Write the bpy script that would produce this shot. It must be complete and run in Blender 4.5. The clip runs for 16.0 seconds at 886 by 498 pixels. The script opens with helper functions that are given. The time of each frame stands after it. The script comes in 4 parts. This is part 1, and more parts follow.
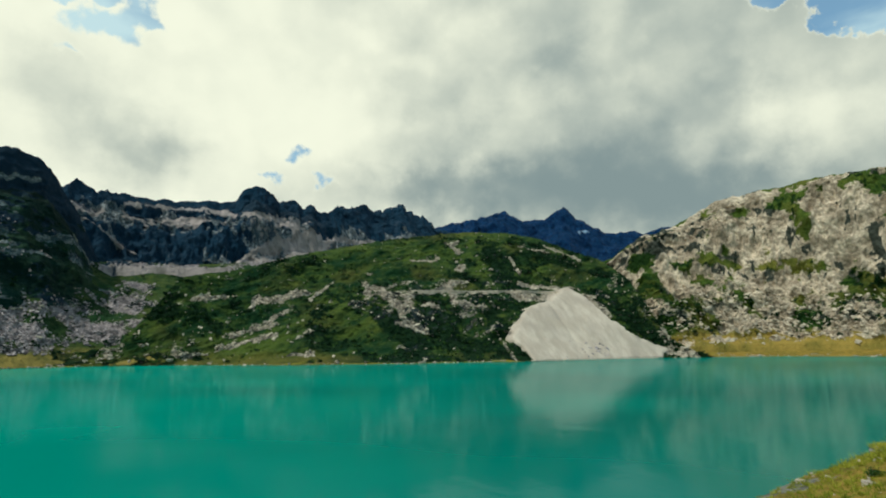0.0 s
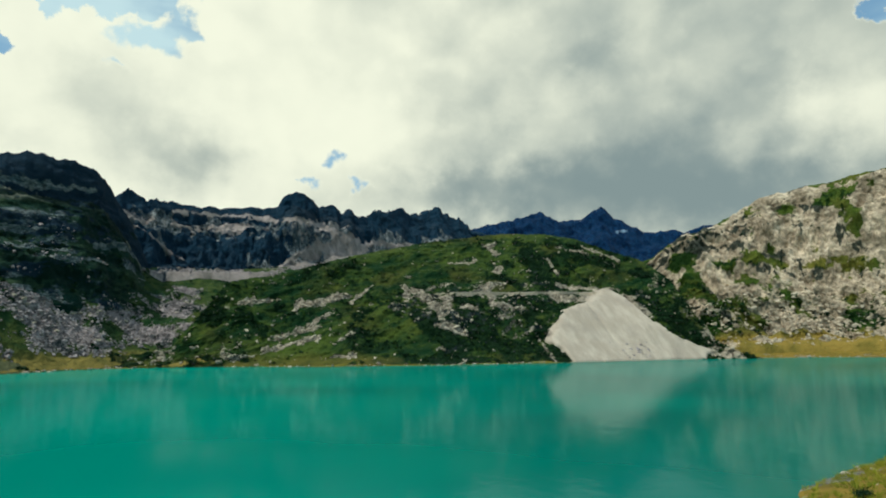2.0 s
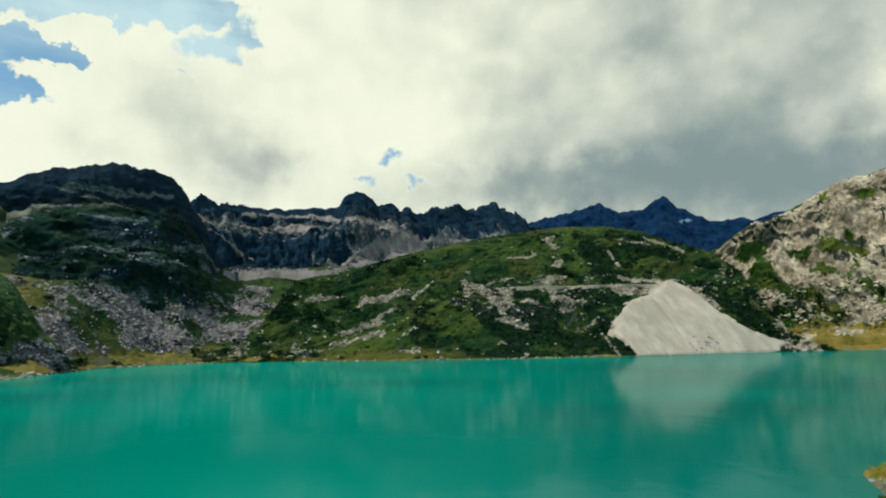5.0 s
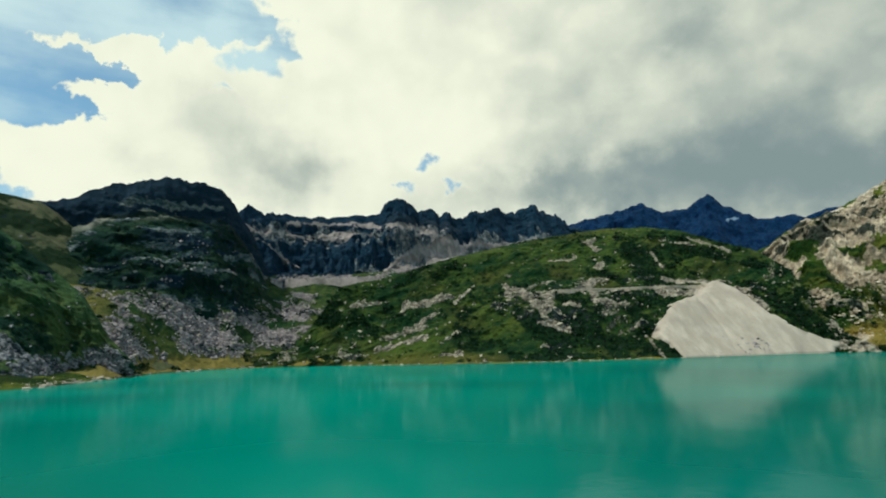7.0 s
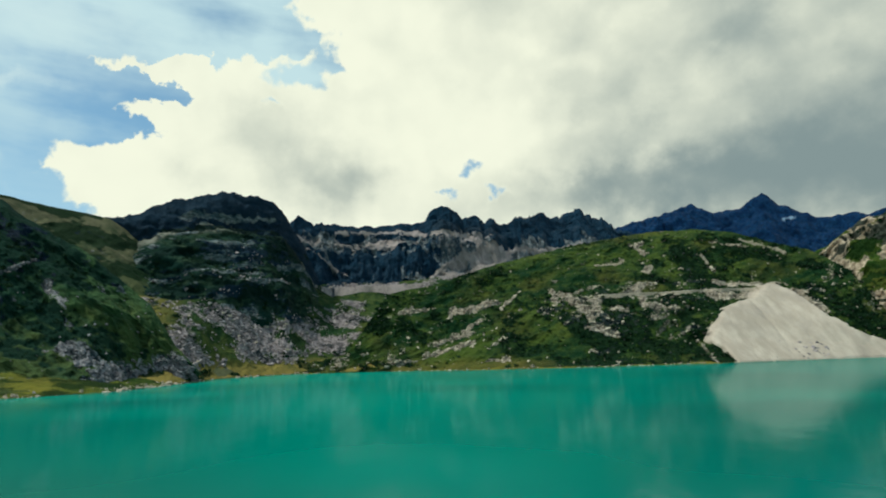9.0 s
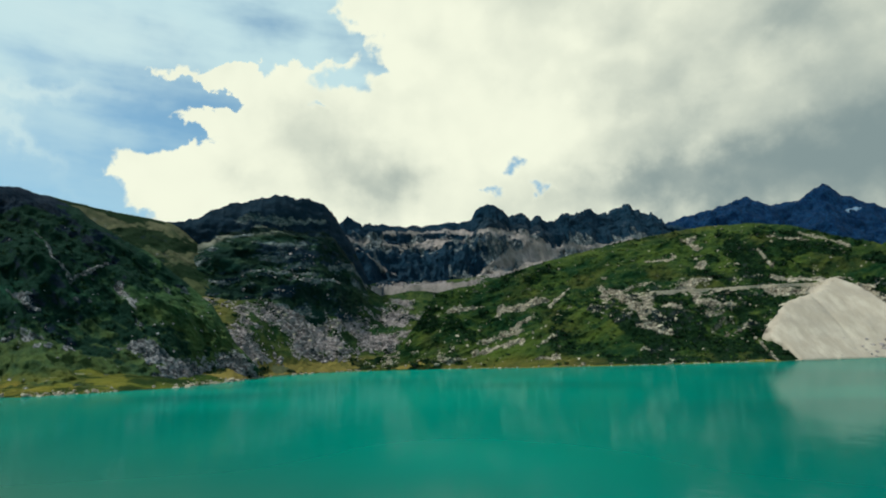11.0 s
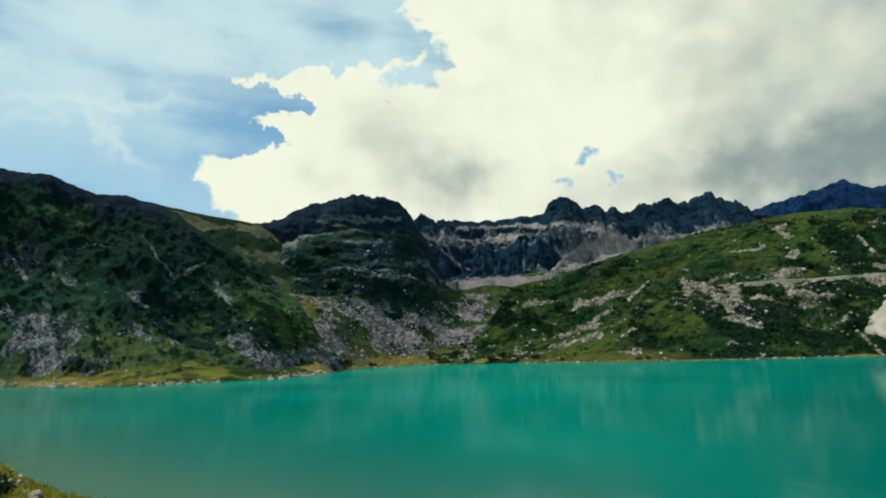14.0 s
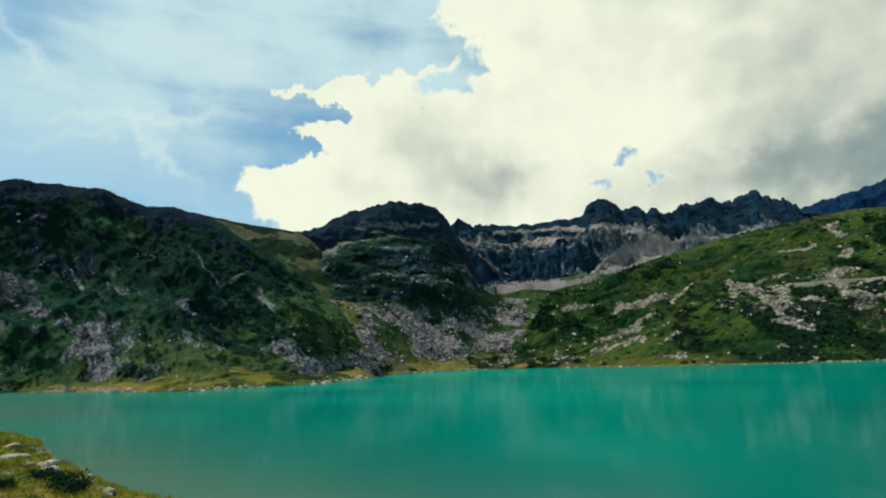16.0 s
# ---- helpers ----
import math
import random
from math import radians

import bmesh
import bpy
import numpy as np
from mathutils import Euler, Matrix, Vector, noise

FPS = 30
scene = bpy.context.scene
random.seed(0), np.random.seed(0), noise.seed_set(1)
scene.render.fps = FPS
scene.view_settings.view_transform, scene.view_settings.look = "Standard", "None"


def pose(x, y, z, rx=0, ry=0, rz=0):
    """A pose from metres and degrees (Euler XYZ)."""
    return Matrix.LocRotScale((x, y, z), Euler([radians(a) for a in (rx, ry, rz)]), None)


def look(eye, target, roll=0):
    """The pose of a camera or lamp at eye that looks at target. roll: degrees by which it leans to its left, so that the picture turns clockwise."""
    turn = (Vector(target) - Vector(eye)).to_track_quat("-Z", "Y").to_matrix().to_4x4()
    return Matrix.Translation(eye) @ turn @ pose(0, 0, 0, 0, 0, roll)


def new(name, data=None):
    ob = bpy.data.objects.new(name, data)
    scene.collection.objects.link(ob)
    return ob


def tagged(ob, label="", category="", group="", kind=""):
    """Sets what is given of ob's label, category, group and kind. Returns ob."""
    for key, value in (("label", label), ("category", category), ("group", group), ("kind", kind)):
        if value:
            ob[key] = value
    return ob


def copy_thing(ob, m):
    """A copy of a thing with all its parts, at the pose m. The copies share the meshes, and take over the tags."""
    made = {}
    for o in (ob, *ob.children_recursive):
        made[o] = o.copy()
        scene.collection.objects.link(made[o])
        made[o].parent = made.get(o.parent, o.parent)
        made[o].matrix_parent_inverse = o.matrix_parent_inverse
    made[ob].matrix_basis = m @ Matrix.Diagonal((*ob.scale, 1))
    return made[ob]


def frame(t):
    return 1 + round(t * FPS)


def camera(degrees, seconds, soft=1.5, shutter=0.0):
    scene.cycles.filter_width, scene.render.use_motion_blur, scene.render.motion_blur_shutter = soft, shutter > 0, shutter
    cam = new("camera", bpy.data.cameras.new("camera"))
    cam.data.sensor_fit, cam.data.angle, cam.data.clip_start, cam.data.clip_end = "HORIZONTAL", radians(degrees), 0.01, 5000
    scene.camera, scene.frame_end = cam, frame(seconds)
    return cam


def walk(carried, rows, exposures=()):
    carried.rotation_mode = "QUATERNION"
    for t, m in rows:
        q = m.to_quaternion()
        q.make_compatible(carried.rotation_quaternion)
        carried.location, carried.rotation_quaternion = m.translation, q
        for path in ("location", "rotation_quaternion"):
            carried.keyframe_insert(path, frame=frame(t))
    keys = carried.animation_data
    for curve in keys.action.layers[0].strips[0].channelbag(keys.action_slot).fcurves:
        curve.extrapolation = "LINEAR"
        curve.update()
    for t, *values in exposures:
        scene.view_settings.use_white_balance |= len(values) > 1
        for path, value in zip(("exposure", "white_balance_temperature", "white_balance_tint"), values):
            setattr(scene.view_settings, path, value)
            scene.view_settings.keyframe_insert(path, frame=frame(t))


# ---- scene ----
# A glacial lake below a ring of mountains. Metres, z up, the water at z = 0.
cam = camera(75.6, 16.0, soft=2.0)
# seconds, x, y, z, heading (clockwise from +y), pitch, roll
PATH = [
    (0.0, 6.54, 13.13, 9.96, 15.73, 9.62, -0.33), (0.5, 5.52, 11.5, 9.86, 14.88, 9.68, -0.43),
    (1.0, 4.71, 10.69, 9.82, 13.97, 9.78, -0.42), (1.5, 4.32, 10.28, 9.79, 13.04, 9.81, -0.43),
    (2.0, 4.05, 10.06, 9.78, 12.12, 9.83, -0.5), (2.5, 3.83, 9.89, 9.78, 11.19, 9.8, -0.44),
    (3.0, 3.67, 9.79, 9.77, 10.27, 9.72, -0.43), (3.5, 3.44, 9.6, 9.76, 9.33, 9.56, -0.4),
    (4.0, 2.74, 8.35, 9.68, 8.34, 9.37, -0.54), (6.5, 0.41, 1.84, 9.22, 3.35, 9.63, -1.26),
    (7.0, 0.07, 0.53, 9.12, 2.36, 9.89, -1.34), (7.5, -0.1, -0.84, 9.01, 1.25, 10.16, -1.43),
    (8.0, -0.21, -2.31, 8.9, 0.12, 10.36, -1.54), (8.5, -0.4, -3.79, 8.78, -0.97, 10.49, -1.6),
    (9.0, -0.77, -4.99, 8.7, -2.14, 10.63, -1.62), (11.5, -2.59, -8.63, 8.45, -7.94, 10.52, -1.66),
    (12.0, -2.92, -9.08, 8.43, -9.15, 10.38, -1.72), (12.5, -3.2, -9.82, 8.37, -10.35, 10.25, -1.7),
    (13.0, -3.71, -11.29, 8.27, -11.46, 10.17, -1.56), (13.5, -3.85, -11.51, 8.25, -12.71, 10.16, -1.55),
    (14.0, -3.94, -11.65, 8.25, -14.02, 10.24, -1.53), (14.5, -3.91, -12.02, 8.21, -15.08, 10.43, -1.54),
    (15.0, -3.92, -12.27, 8.19, -15.99, 10.58, -1.57), (15.5, -3.98, -12.44, 8.18, -16.9, 10.74, -1.68),
    (16.0, -4.15, -12.47, 8.18, -17.79, 10.84, -1.79)]


def aimed(x, y, z, heading, pitch, roll):
    a, e = radians(heading), radians(pitch)
    way = Vector((math.sin(a) * math.cos(e), math.cos(a) * math.cos(e), math.sin(e)))
    return look((x, y, z), Vector((x, y, z)) + 100 * way, roll)


walk(cam, [(row[0], aimed(*row[1:])) for row in PATH], exposures=[(0.0, -0.1, 6400, 2.0), (16.0, -0.1, 6400, 2.0)])

# ---- light ----
SUN_AZ, SUN_EL = -120.0, 55.0          # degrees, clockwise from +y
sun = new("sun", bpy.data.lights.new("sun", "SUN"))
sun.data.energy, sun.data.angle, sun.data.color = 3.6, radians(1.0), (0.98, 0.98, 0.90)
sa, se = radians(SUN_AZ), radians(SUN_EL)
sun_way = Vector((math.sin(sa) * math.cos(se), math.cos(sa) * math.cos(se), math.sin(se)))
sun.matrix_world = look(sun_way * 1000, (0, 0, 0))


class Nodes:
    """Short hand for a node tree."""

    def __init__(self, tree):
        self.tree = tree
        tree.nodes.clear()

    def add(self, kind, values=(), operation=None, clamp=False, attribute=None):
        n = self.tree.nodes.new(kind)
        if operation:
            n.operation = operation
        if clamp:
            n.use_clamp = True
        if attribute:
            n.attribute_name = attribute
        for key, value in dict(values).items():
            self.put(n.inputs[key], value)
        return n

    def put(self, socket, value):
        if isinstance(value, bpy.types.NodeSocket):
            self.tree.links.new(value, socket)
        elif isinstance(value, bpy.types.Node):
            self.tree.links.new(value.outputs[0], socket)
        else:
            socket.default_value = value

    def math(self, op, a, b=0.0, c=0.0, clamp=False):
        return self.add("ShaderNodeMath", {0: a, 1: b, 2: c}, operation=op, clamp=clamp).outputs[0]

    def step(self, value, lo, hi, to_lo=0.0, to_hi=1.0):
        n = self.tree.nodes.new("ShaderNodeMapRange")
        n.interpolation_type = "SMOOTHSTEP"
        for key, item in zip(("Value", "From Min", "From Max", "To Min", "To Max"), (value, lo, hi, to_lo, to_hi)):
            self.put(n.inputs[key], item)
        return n.outputs[0]

    def noise(self, vector, scale, detail=4.0, rough=0.55, warp=0.0):
        return self.add("ShaderNodeTexNoise", {"Vector": vector, "Scale": scale, "Detail": detail, "Roughness": rough,
                                               "Distortion": warp}).outputs[0]

    def mix(self, fac, a, b):
        n = self.tree.nodes.new("ShaderNodeMix")
        n.data_type = "RGBA"
        self.put(n.inputs[0], fac), self.put(n.inputs[6], a), self.put(n.inputs[7], b)
        return n.outputs[2]

    def scaled(self, vector, x, y, z):
        return self.add("ShaderNodeMapping", {"Vector": vector, "Scale": (x, y, z)}).outputs[0]


def rgb(r, g, b):
    return (r, g, b, 1.0)


def make_world():
    world = bpy.data.worlds.new("sky")
    scene.world = world
    world.use_nodes = True
    k = Nodes(world.node_tree)
    way = k.add("ShaderNodeTexCoord").outputs["Generated"]
    x, y, z = k.add("ShaderNodeSeparateXYZ", {0: way}).outputs
    az = k.math("MULTIPLY", k.math("ARCTAN2", x, y), 57.2958)
    el = k.math("MULTIPLY", k.math("ARCSINE", z), 57.2958)
    sky = k.add("ShaderNodeTexSky")
    sky.sky_type, sky.sun_disc, sky.sun_elevation, sky.sun_rotation = "NISHITA", False, radians(SUN_EL), radians(SUN_AZ)
    sky.altitude, sky.air_density, sky.dust_density, sky.ozone_density = 300.0, 1.0, 0.6, 1.0
    blue = k.add("ShaderNodeVectorMath", {0: sky.outputs[0], "Scale": 0.14}, operation="SCALE").outputs[0]
    curd = k.add("ShaderNodeTexNoise", {"Vector": way, "Scale": 9.0, "Detail": 7.0, "Roughness": 0.58}).outputs["Color"]
    cr, cg, cb = k.add("ShaderNodeSeparateXYZ", {0: curd}).outputs
    boil = k.add("ShaderNodeTexNoise", {"Vector": way, "Scale": 22.0, "Detail": 5.0, "Roughness": 0.55}).outputs["Color"]
    br, bg, bb = k.add("ShaderNodeSeparateXYZ", {0: boil}).outputs
    az_w = k.math("ADD", az, k.math("ADD", k.math("MULTIPLY", k.math("SUBTRACT", cr, 0.5), 4.0), k.math("MULTIPLY", k.math("SUBTRACT", br, 0.5), 7.0)))
    el_w = k.math("ADD", el, k.math("ADD", k.math("MULTIPLY", k.math("SUBTRACT", cg, 0.5), 2.5), k.math("MULTIPLY", k.math("SUBTRACT", bg, 0.5), 5.0)))
    blue = k.add("ShaderNodeVectorMath", {0: blue, 1: (0.62, 1.0, 1.08)}, operation="MULTIPLY").outputs[0]
    # thin veils in the open part of the sky
    streak = k.noise(k.scaled(way, 1.0, 1.0, 4.0), 2.3, 5.0, 0.55)
    puff = k.noise(way, 6.0, 5.0, 0.55)
    veil = k.math("ADD", k.math("ADD", k.math("MULTIPLY", streak, 0.7), k.math("MULTIPLY", puff, 0.3)), k.step(az, -45.0, -10.0, 0.015, -0.02))
    blue = k.mix(k.math("MULTIPLY", k.step(veil, 0.36, 0.60, 0.22, 1.0), k.step(el, 14.0, 25.0, 0.5, 1.0)), blue, rgb(0.62, 0.80, 0.86))
    # the great cumulus bank: its left edge by elevation, open too at the upper right
    ramp = k.add("ShaderNodeValToRGB", {0: k.math("DIVIDE", el_w, 50.0)})
    bar = ramp.color_ramp
    edge_rows = [(10, -36), (13, -34.5), (14, -36.5), (15.3, -36.7), (16.8, -38.2), (18.2, -36), (19.2, -34), (20.3, -29.5), (21, -32.3), (21.8, -34.2), (22.9, -32), (23.6, -27.7),
                 (24.6, -27), (25.3, -32.5), (25.8, -34.2), (26.4, -32), (27.2, -25.5), (28, -23), (28.7, -20), (29.3, -17.5), (30.5, -15.3), (31.2, -16.5), (32.7, -18.2), (34, -16.5), (40, -12)]
    while len(bar.elements) < len(edge_rows):
        bar.elements.new(0.5)
    for element, (e, a) in zip(bar.elements, edge_rows):
        element.position, element.color = e / 50, rgb(*[(a + 50) / 50] * 3)
    edge = k.math("SUBTRACT", k.math("MULTIPLY", ramp.outputs[0], 50.0), 50.0)
    left = k.math("MINIMUM", k.math("DIVIDE", k.math("SUBTRACT", az_w, edge), 1.5), 1.0)
    right = k.math("SUBTRACT", 1.0, k.step(k.math("ADD", k.math("SUBTRACT", el_w, 29.0), k.math("MULTIPLY", k.math("SUBTRACT", az_w, 48.0), 0.75)), -0.8, 0.8, 0.0, 2.2))
    body = k.math("MINIMUM", left, right)

    def lobe(a, e, wide, tall, deep, lean=0.0):
        """A soft oval round heading a and elevation e, turned by lean."""
        da, de = k.math("SUBTRACT", az_w, a), k.math("SUBTRACT", el_w, e)
        if lean:
            cl, sl = math.cos(radians(lean)), math.sin(radians(lean))
            da, de = (k.math("ADD", k.math("MULTIPLY", da, cl), k.math("MULTIPLY", de, sl)), k.math("SUBTRACT", k.math("MULTIPLY", de, cl), k.math("MULTIPLY", da, sl)))
        q = k.math("ADD", k.math("POWER", k.math("DIVIDE", da, wide), 2.0), k.math("POWER", k.math("DIVIDE", de, tall), 2.0))
        return k.math("MULTIPLY", k.math("EXPONENT", k.math("MULTIPLY", q, -1.0)), deep)

    # long wisps drawn across the blue
    for row in ((-46.5, 21.9, 8.0, 0.7, 0.75, 10.0), (-55.4, 25.4, 4.0, 0.7, 0.6, -37.0), (-45.7, 19.4, 4.2, 0.8, 0.65, -46.0), (-50.0, 19.6, 5.0, 0.5, 0.4, 18.0), (-40.0, 28.0, 9.0, 2.6, 0.45, 0.0)):
        blue = k.mix(lobe(*row), blue, rgb(0.72, 0.86, 0.88))

    for row in ((-17.2, 27.7, 2.6, 1.2, 1.75), (-12.8, 27.6, 1.7, 0.8, 1.35), (1.1, 18.8, 1.3, 1.0, 1.35), (3.7, 16.4, 1.0, 0.7, 1.15), (-1.5, 15.7, 1.4, 0.6, 1.15), (-19.3, 24.6, 0.9, 0.5, 1.1), (-14.6, 29.6, 1.4, 1.6, 1.5)):
        body = k.math("SUBTRACT", body, lobe(*row))
    small = k.noise(way, 40.0, 4.0, 0.6)
    dens = k.math("ADD", body, k.math("MULTIPLY", k.math("SUBTRACT", small, 0.5), 1.6))
    cover = k.step(dens, -0.45, 0.55)
    # sunlit cream tops, grey hollows and bases, greyest towards the far right
    lump = k.noise(k.scaled(way, 1.0, 1.0, 1.5), 4.2, 3.0, 0.45)
    curl = k.noise(k.scaled(way, 1.0, 1.0, 1.3), 8.0, 6.0, 0.5)
    tone = k.math("ADD", k.math("MULTIPLY", k.math("SUBTRACT", lump, 0.5), 0.7), k.math("MULTIPLY", k.math("SUBTRACT", curl, 0.5), 0.8))
    bent = k.add("ShaderNodeVectorMath", {0: way, 1: k.add("ShaderNodeVectorMath", {0: curd, "Scale": 0.12}, operation="SCALE")}, operation="ADD").outputs[0]
    for scale, gain in ((9.0, 0.55), (21.0, 0.36)):
        cells = k.tree.nodes.new("ShaderNodeTexVoronoi")
        cells.feature = "SMOOTH_F1"
        k.put(cells.inputs["Vector"], bent), k.put(cells.inputs["Scale"], scale), k.put(cells.inputs["Smoothness"], 1.0)
        tone = k.math("ADD", tone, k.math("MULTIPLY", k.math("SUBTRACT", cells.outputs["Distance"], 0.42), gain))
    tone = k.math("ADD", tone, k.step(az, -18.0, 32.0, 0.20, 0.84))
    for row in ((-16.0, 19.0, 5.5, 4.0, 0.45), (-13.0, 16.8, 4.0, 2.2, 0.32), (-22.5, 22.6, 4.0, 2.5, 0.2), (-27.0, 17.1, 3.0, 1.4, 0.22), (13.8, 25.2, 5.0, 2.4, 0.22), (20.9, 22.4, 3.0, 1.3, 0.2),
                (28.7, 26.6, 3.5, 3.0, 0.3), (34.0, 21.5, 7.0, 4.5, 0.3), (39.0, 16.0, 7.0, 4.0, 0.35), (30.0, 14.5, 13.0, 4.0, 0.6), (15.0, 15.5, 8.0, 3.5, 0.3), (44.0, 22.8, 3.5, 3.5, 0.3), (50.0, 19.0, 5.0, 3.2, -0.5),
                (43.5, 13.0, 8.0, 2.5, 0.5), (19.6, 15.6, 9.0, 2.2, 0.32), (6.0, 21.0, 8.0, 5.0, -0.25), (-6.0, 24.0, 9.0, 5.0, -0.25), (10.0, 16.0, 6.0, 2.0, 0.15)):
        tone = k.math("ADD", tone, lobe(*row))
    tone = k.step(tone, -0.08, 1.80)
    tone = k.math("MULTIPLY", tone, k.step(k.math("ADD", body, k.math("MULTIPLY", k.math("SUBTRACT", small, 0.5), 0.25)), 0.10, 0.95, 0.55, 1.0))
    cloud = k.mix(tone, rgb(1.02, 1.0, 0.83), rgb(0.26, 0.325, 0.335))
    final = k.mix(cover, blue, cloud)
    k.add("ShaderNodeOutputWorld", {0: k.add("ShaderNodeBackground", {"Color": final, "Strength": 1.0})})


make_world()


# ---- noise on arrays ----
def lattice(i, j, l, seed):
    h = (i * 374761393 + j * 668265263 + l * 2147483647 + seed * 1274126177) & 0xFFFFFFFF
    h = ((h ^ (h >> 13)) * 1274126177) & 0xFFFFFFFF
    return ((h ^ (h >> 16)) & 0xFFFF) / 32767.5 - 1.0


def value_noise(p, seed=0):
    """Smooth noise from -1 to 1 at the points p (n, 3)."""
    base = np.floor(p).astype(np.int64)
    f = p - base
    f = f * f * f * (f * (f * 6 - 15) + 10)
    out = np.zeros(len(p))
    for a in (0, 1):
        for b in (0, 1):
            for c in (0, 1):
                w = (f[:, 0] if a else 1 - f[:, 0]) * (f[:, 1] if b else 1 - f[:, 1]) * (f[:, 2] if c else 1 - f[:, 2])
                out += w * lattice(base[:, 0] + a, base[:, 1] + b, base[:, 2] + c, seed)
    return out


def fbm(p, size, octaves=5, seed=0, gain=0.5):
    out, amp, total = np.zeros(len(p)), 1.0, 0.0
    for o in range(octaves):
        out += amp * value_noise(p * (2.03 ** o / size) + 17.3 * o, seed + o)
        total += amp
        amp *= gain
    return out / total * 1.6


def crags(p, size, octaves=5, seed=0, gain=0.55):
    """Sharp-edged noise, 0 to 1, for broken rock."""
    out, amp, total = np.zeros(len(p)), 1.0, 0.0
    for o in range(octaves):
        out += amp * (1 - np.abs(value_noise(p * (2.1 ** o / size) + 9.1 * o, seed + o)) * 1.6)
        total += amp
        amp *= gain
    return out / total


def ease(x, lo, hi):
    t = np.clip((x - lo) / (hi - lo), 0, 1)
    return t * t * (3 - 2 * t)


# ---- materials ----
def surface(name, rough=0.9):
    m = bpy.data.materials.new(name)
    m.use_nodes = True
    k = Nodes(m.node_tree)
    shader = k.add("ShaderNodeBsdfPrincipled", {"Roughness": rough, "Specular IOR Level": 0.07})
    k.add("ShaderNodeOutputMaterial", {0: shader})
    return m, k, shader


def terrain_material(name, grass_a, grass_b, rock_a, rock_b, dry, grain=1.0, stone_shade=(0.012, 0.022, 0.024), lay=0.0, drawn=1.0, crack=0.75, mottle=2.0, turf_shade=None):
    """Turf and bare rock by the point attributes rock, dry and dark (painted shade of steep faces, heather), broken up
    by finer noise.
    """
    m, k, shader = surface(name)
    where = k.add("ShaderNodeTexCoord").outputs["Object"]
    if drawn != 1.0:         # beds and gullies that run aslant
        where = k.scaled(k.add("ShaderNodeMapping", {"Vector": where, "Rotation": (0.0, radians(lay), 0.0)}).outputs[0], 1 / drawn, 0.6, 1.25)
    rock = k.add("ShaderNodeAttribute", attribute="rock").outputs["Fac"]
    arid = k.add("ShaderNodeAttribute", attribute="dry").outputs["Fac"]
    dusk = k.add("ShaderNodeAttribute", attribute="dark").outputs["Fac"]
    wide = k.noise(where, 0.022 / grain, 5.0, 0.6)
    mid = k.noise(where, 0.16 / grain, 5.0, 0.62)
    grit = k.noise(where, 0.36 / grain, 3.0, 0.6)
    fine = k.noise(where, 0.9 / grain, 4.0, 0.65)
    turf = k.mix(k.step(k.math("ADD", k.math("MULTIPLY", wide, 0.55), k.math("MULTIPLY", mid, 0.45)), 0.4, 0.62), rgb(*grass_a), rgb(*grass_b))
    turf = k.mix(k.step(fine, 0.38, 0.75, 0.0, 0.6), turf, rgb(*[c * 0.45 for c in grass_a]))
    turf = k.mix(k.math("MULTIPLY", arid, k.step(mid, 0.3, 0.6, 0.45, 1.0)), turf, rgb(*dry))
    stone = k.mix(k.step(mid, 0.36, 0.64), rgb(*rock_a), rgb(*rock_b))
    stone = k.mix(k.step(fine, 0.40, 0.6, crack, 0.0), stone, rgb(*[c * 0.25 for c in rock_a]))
    # dark puts the shade of steep faces into the colour; on the hill, heather
    shade_heath = k.step(k.math("ADD", dusk, k.math("ADD", k.math("MULTIPLY", k.math("SUBTRACT", mid, 0.5), 0.9), k.math("MULTIPLY", k.math("SUBTRACT", grit, 0.5), 0.7))), 0.35, 0.70, 0.0, 0.95)
    stone = k.mix(shade_heath, stone, rgb(*stone_shade))
    turf = k.mix(shade_heath, turf, rgb(*(turf_shade or [c * 0.55 for c in grass_a])))
    bare = k.math("ADD", rock, k.math("MULTIPLY", k.math("SUBTRACT", k.math("ADD", k.math("MULTIPLY", mid, 0.35), k.math("ADD", k.math("MULTIPLY", grit, 0.4), k.math("MULTIPLY", fine, 0.25))), 0.5), mottle))
    k.put(shader.inputs["Base Color"], k.mix(k.step(bare, 0.42, 0.58), turf, stone))
    k.put(shader.inputs["Normal"], k.add("ShaderNodeBump", {"Height": k.math("ADD", mid, k.math("MULTIPLY", fine, 0.5)), "Strength": 0.9, "Distance": 2.2 * grain}))
    return m


def rock_material(name, a, b, grain=1.0):
    m, k, shader = surface(name, 0.85)
    where = k.add("ShaderNodeTexCoord").outputs["Object"]
    one = k.add("ShaderNodeNewGeometry").outputs["Random Per Island"]
    mid, fine = k.noise(where, 0.5 / grain, 5.0), k.noise(where, 3.0 / grain, 4.0)
    tint = k.mix(k.math("ADD", k.math("MULTIPLY", one, 0.6), k.step(mid, 0.3, 0.7, 0.0, 0.4)), rgb(*a), rgb(*b))
    k.put(shader.inputs["Base Color"], k.mix(k.step(fine, 0.4, 0.7, 0.0, 0.5), tint, rgb(*[c * 0.5 for c in a])))
    k.put(shader.inputs["Normal"], k.add("ShaderNodeBump", {"Height": fine, "Strength": 0.6, "Distance": 0.3 * grain}))
    return m


def leaf_material(name, a, b):
    m, k, shader = surface(name, 0.7)
    one = k.add("ShaderNodeNewGeometry").outputs["Random Per Island"]
    where = k.add("ShaderNodeTexCoord").outputs["Object"]
    f = k.math("ADD", k.math("MULTIPLY", one, 0.5), k.step(k.noise(where, 0.06, 3.0), 0.35, 0.65, 0.0, 0.5))
    k.put(shader.inputs["Base Color"], k.mix(f, rgb(*a), rgb(*b)))
    return m


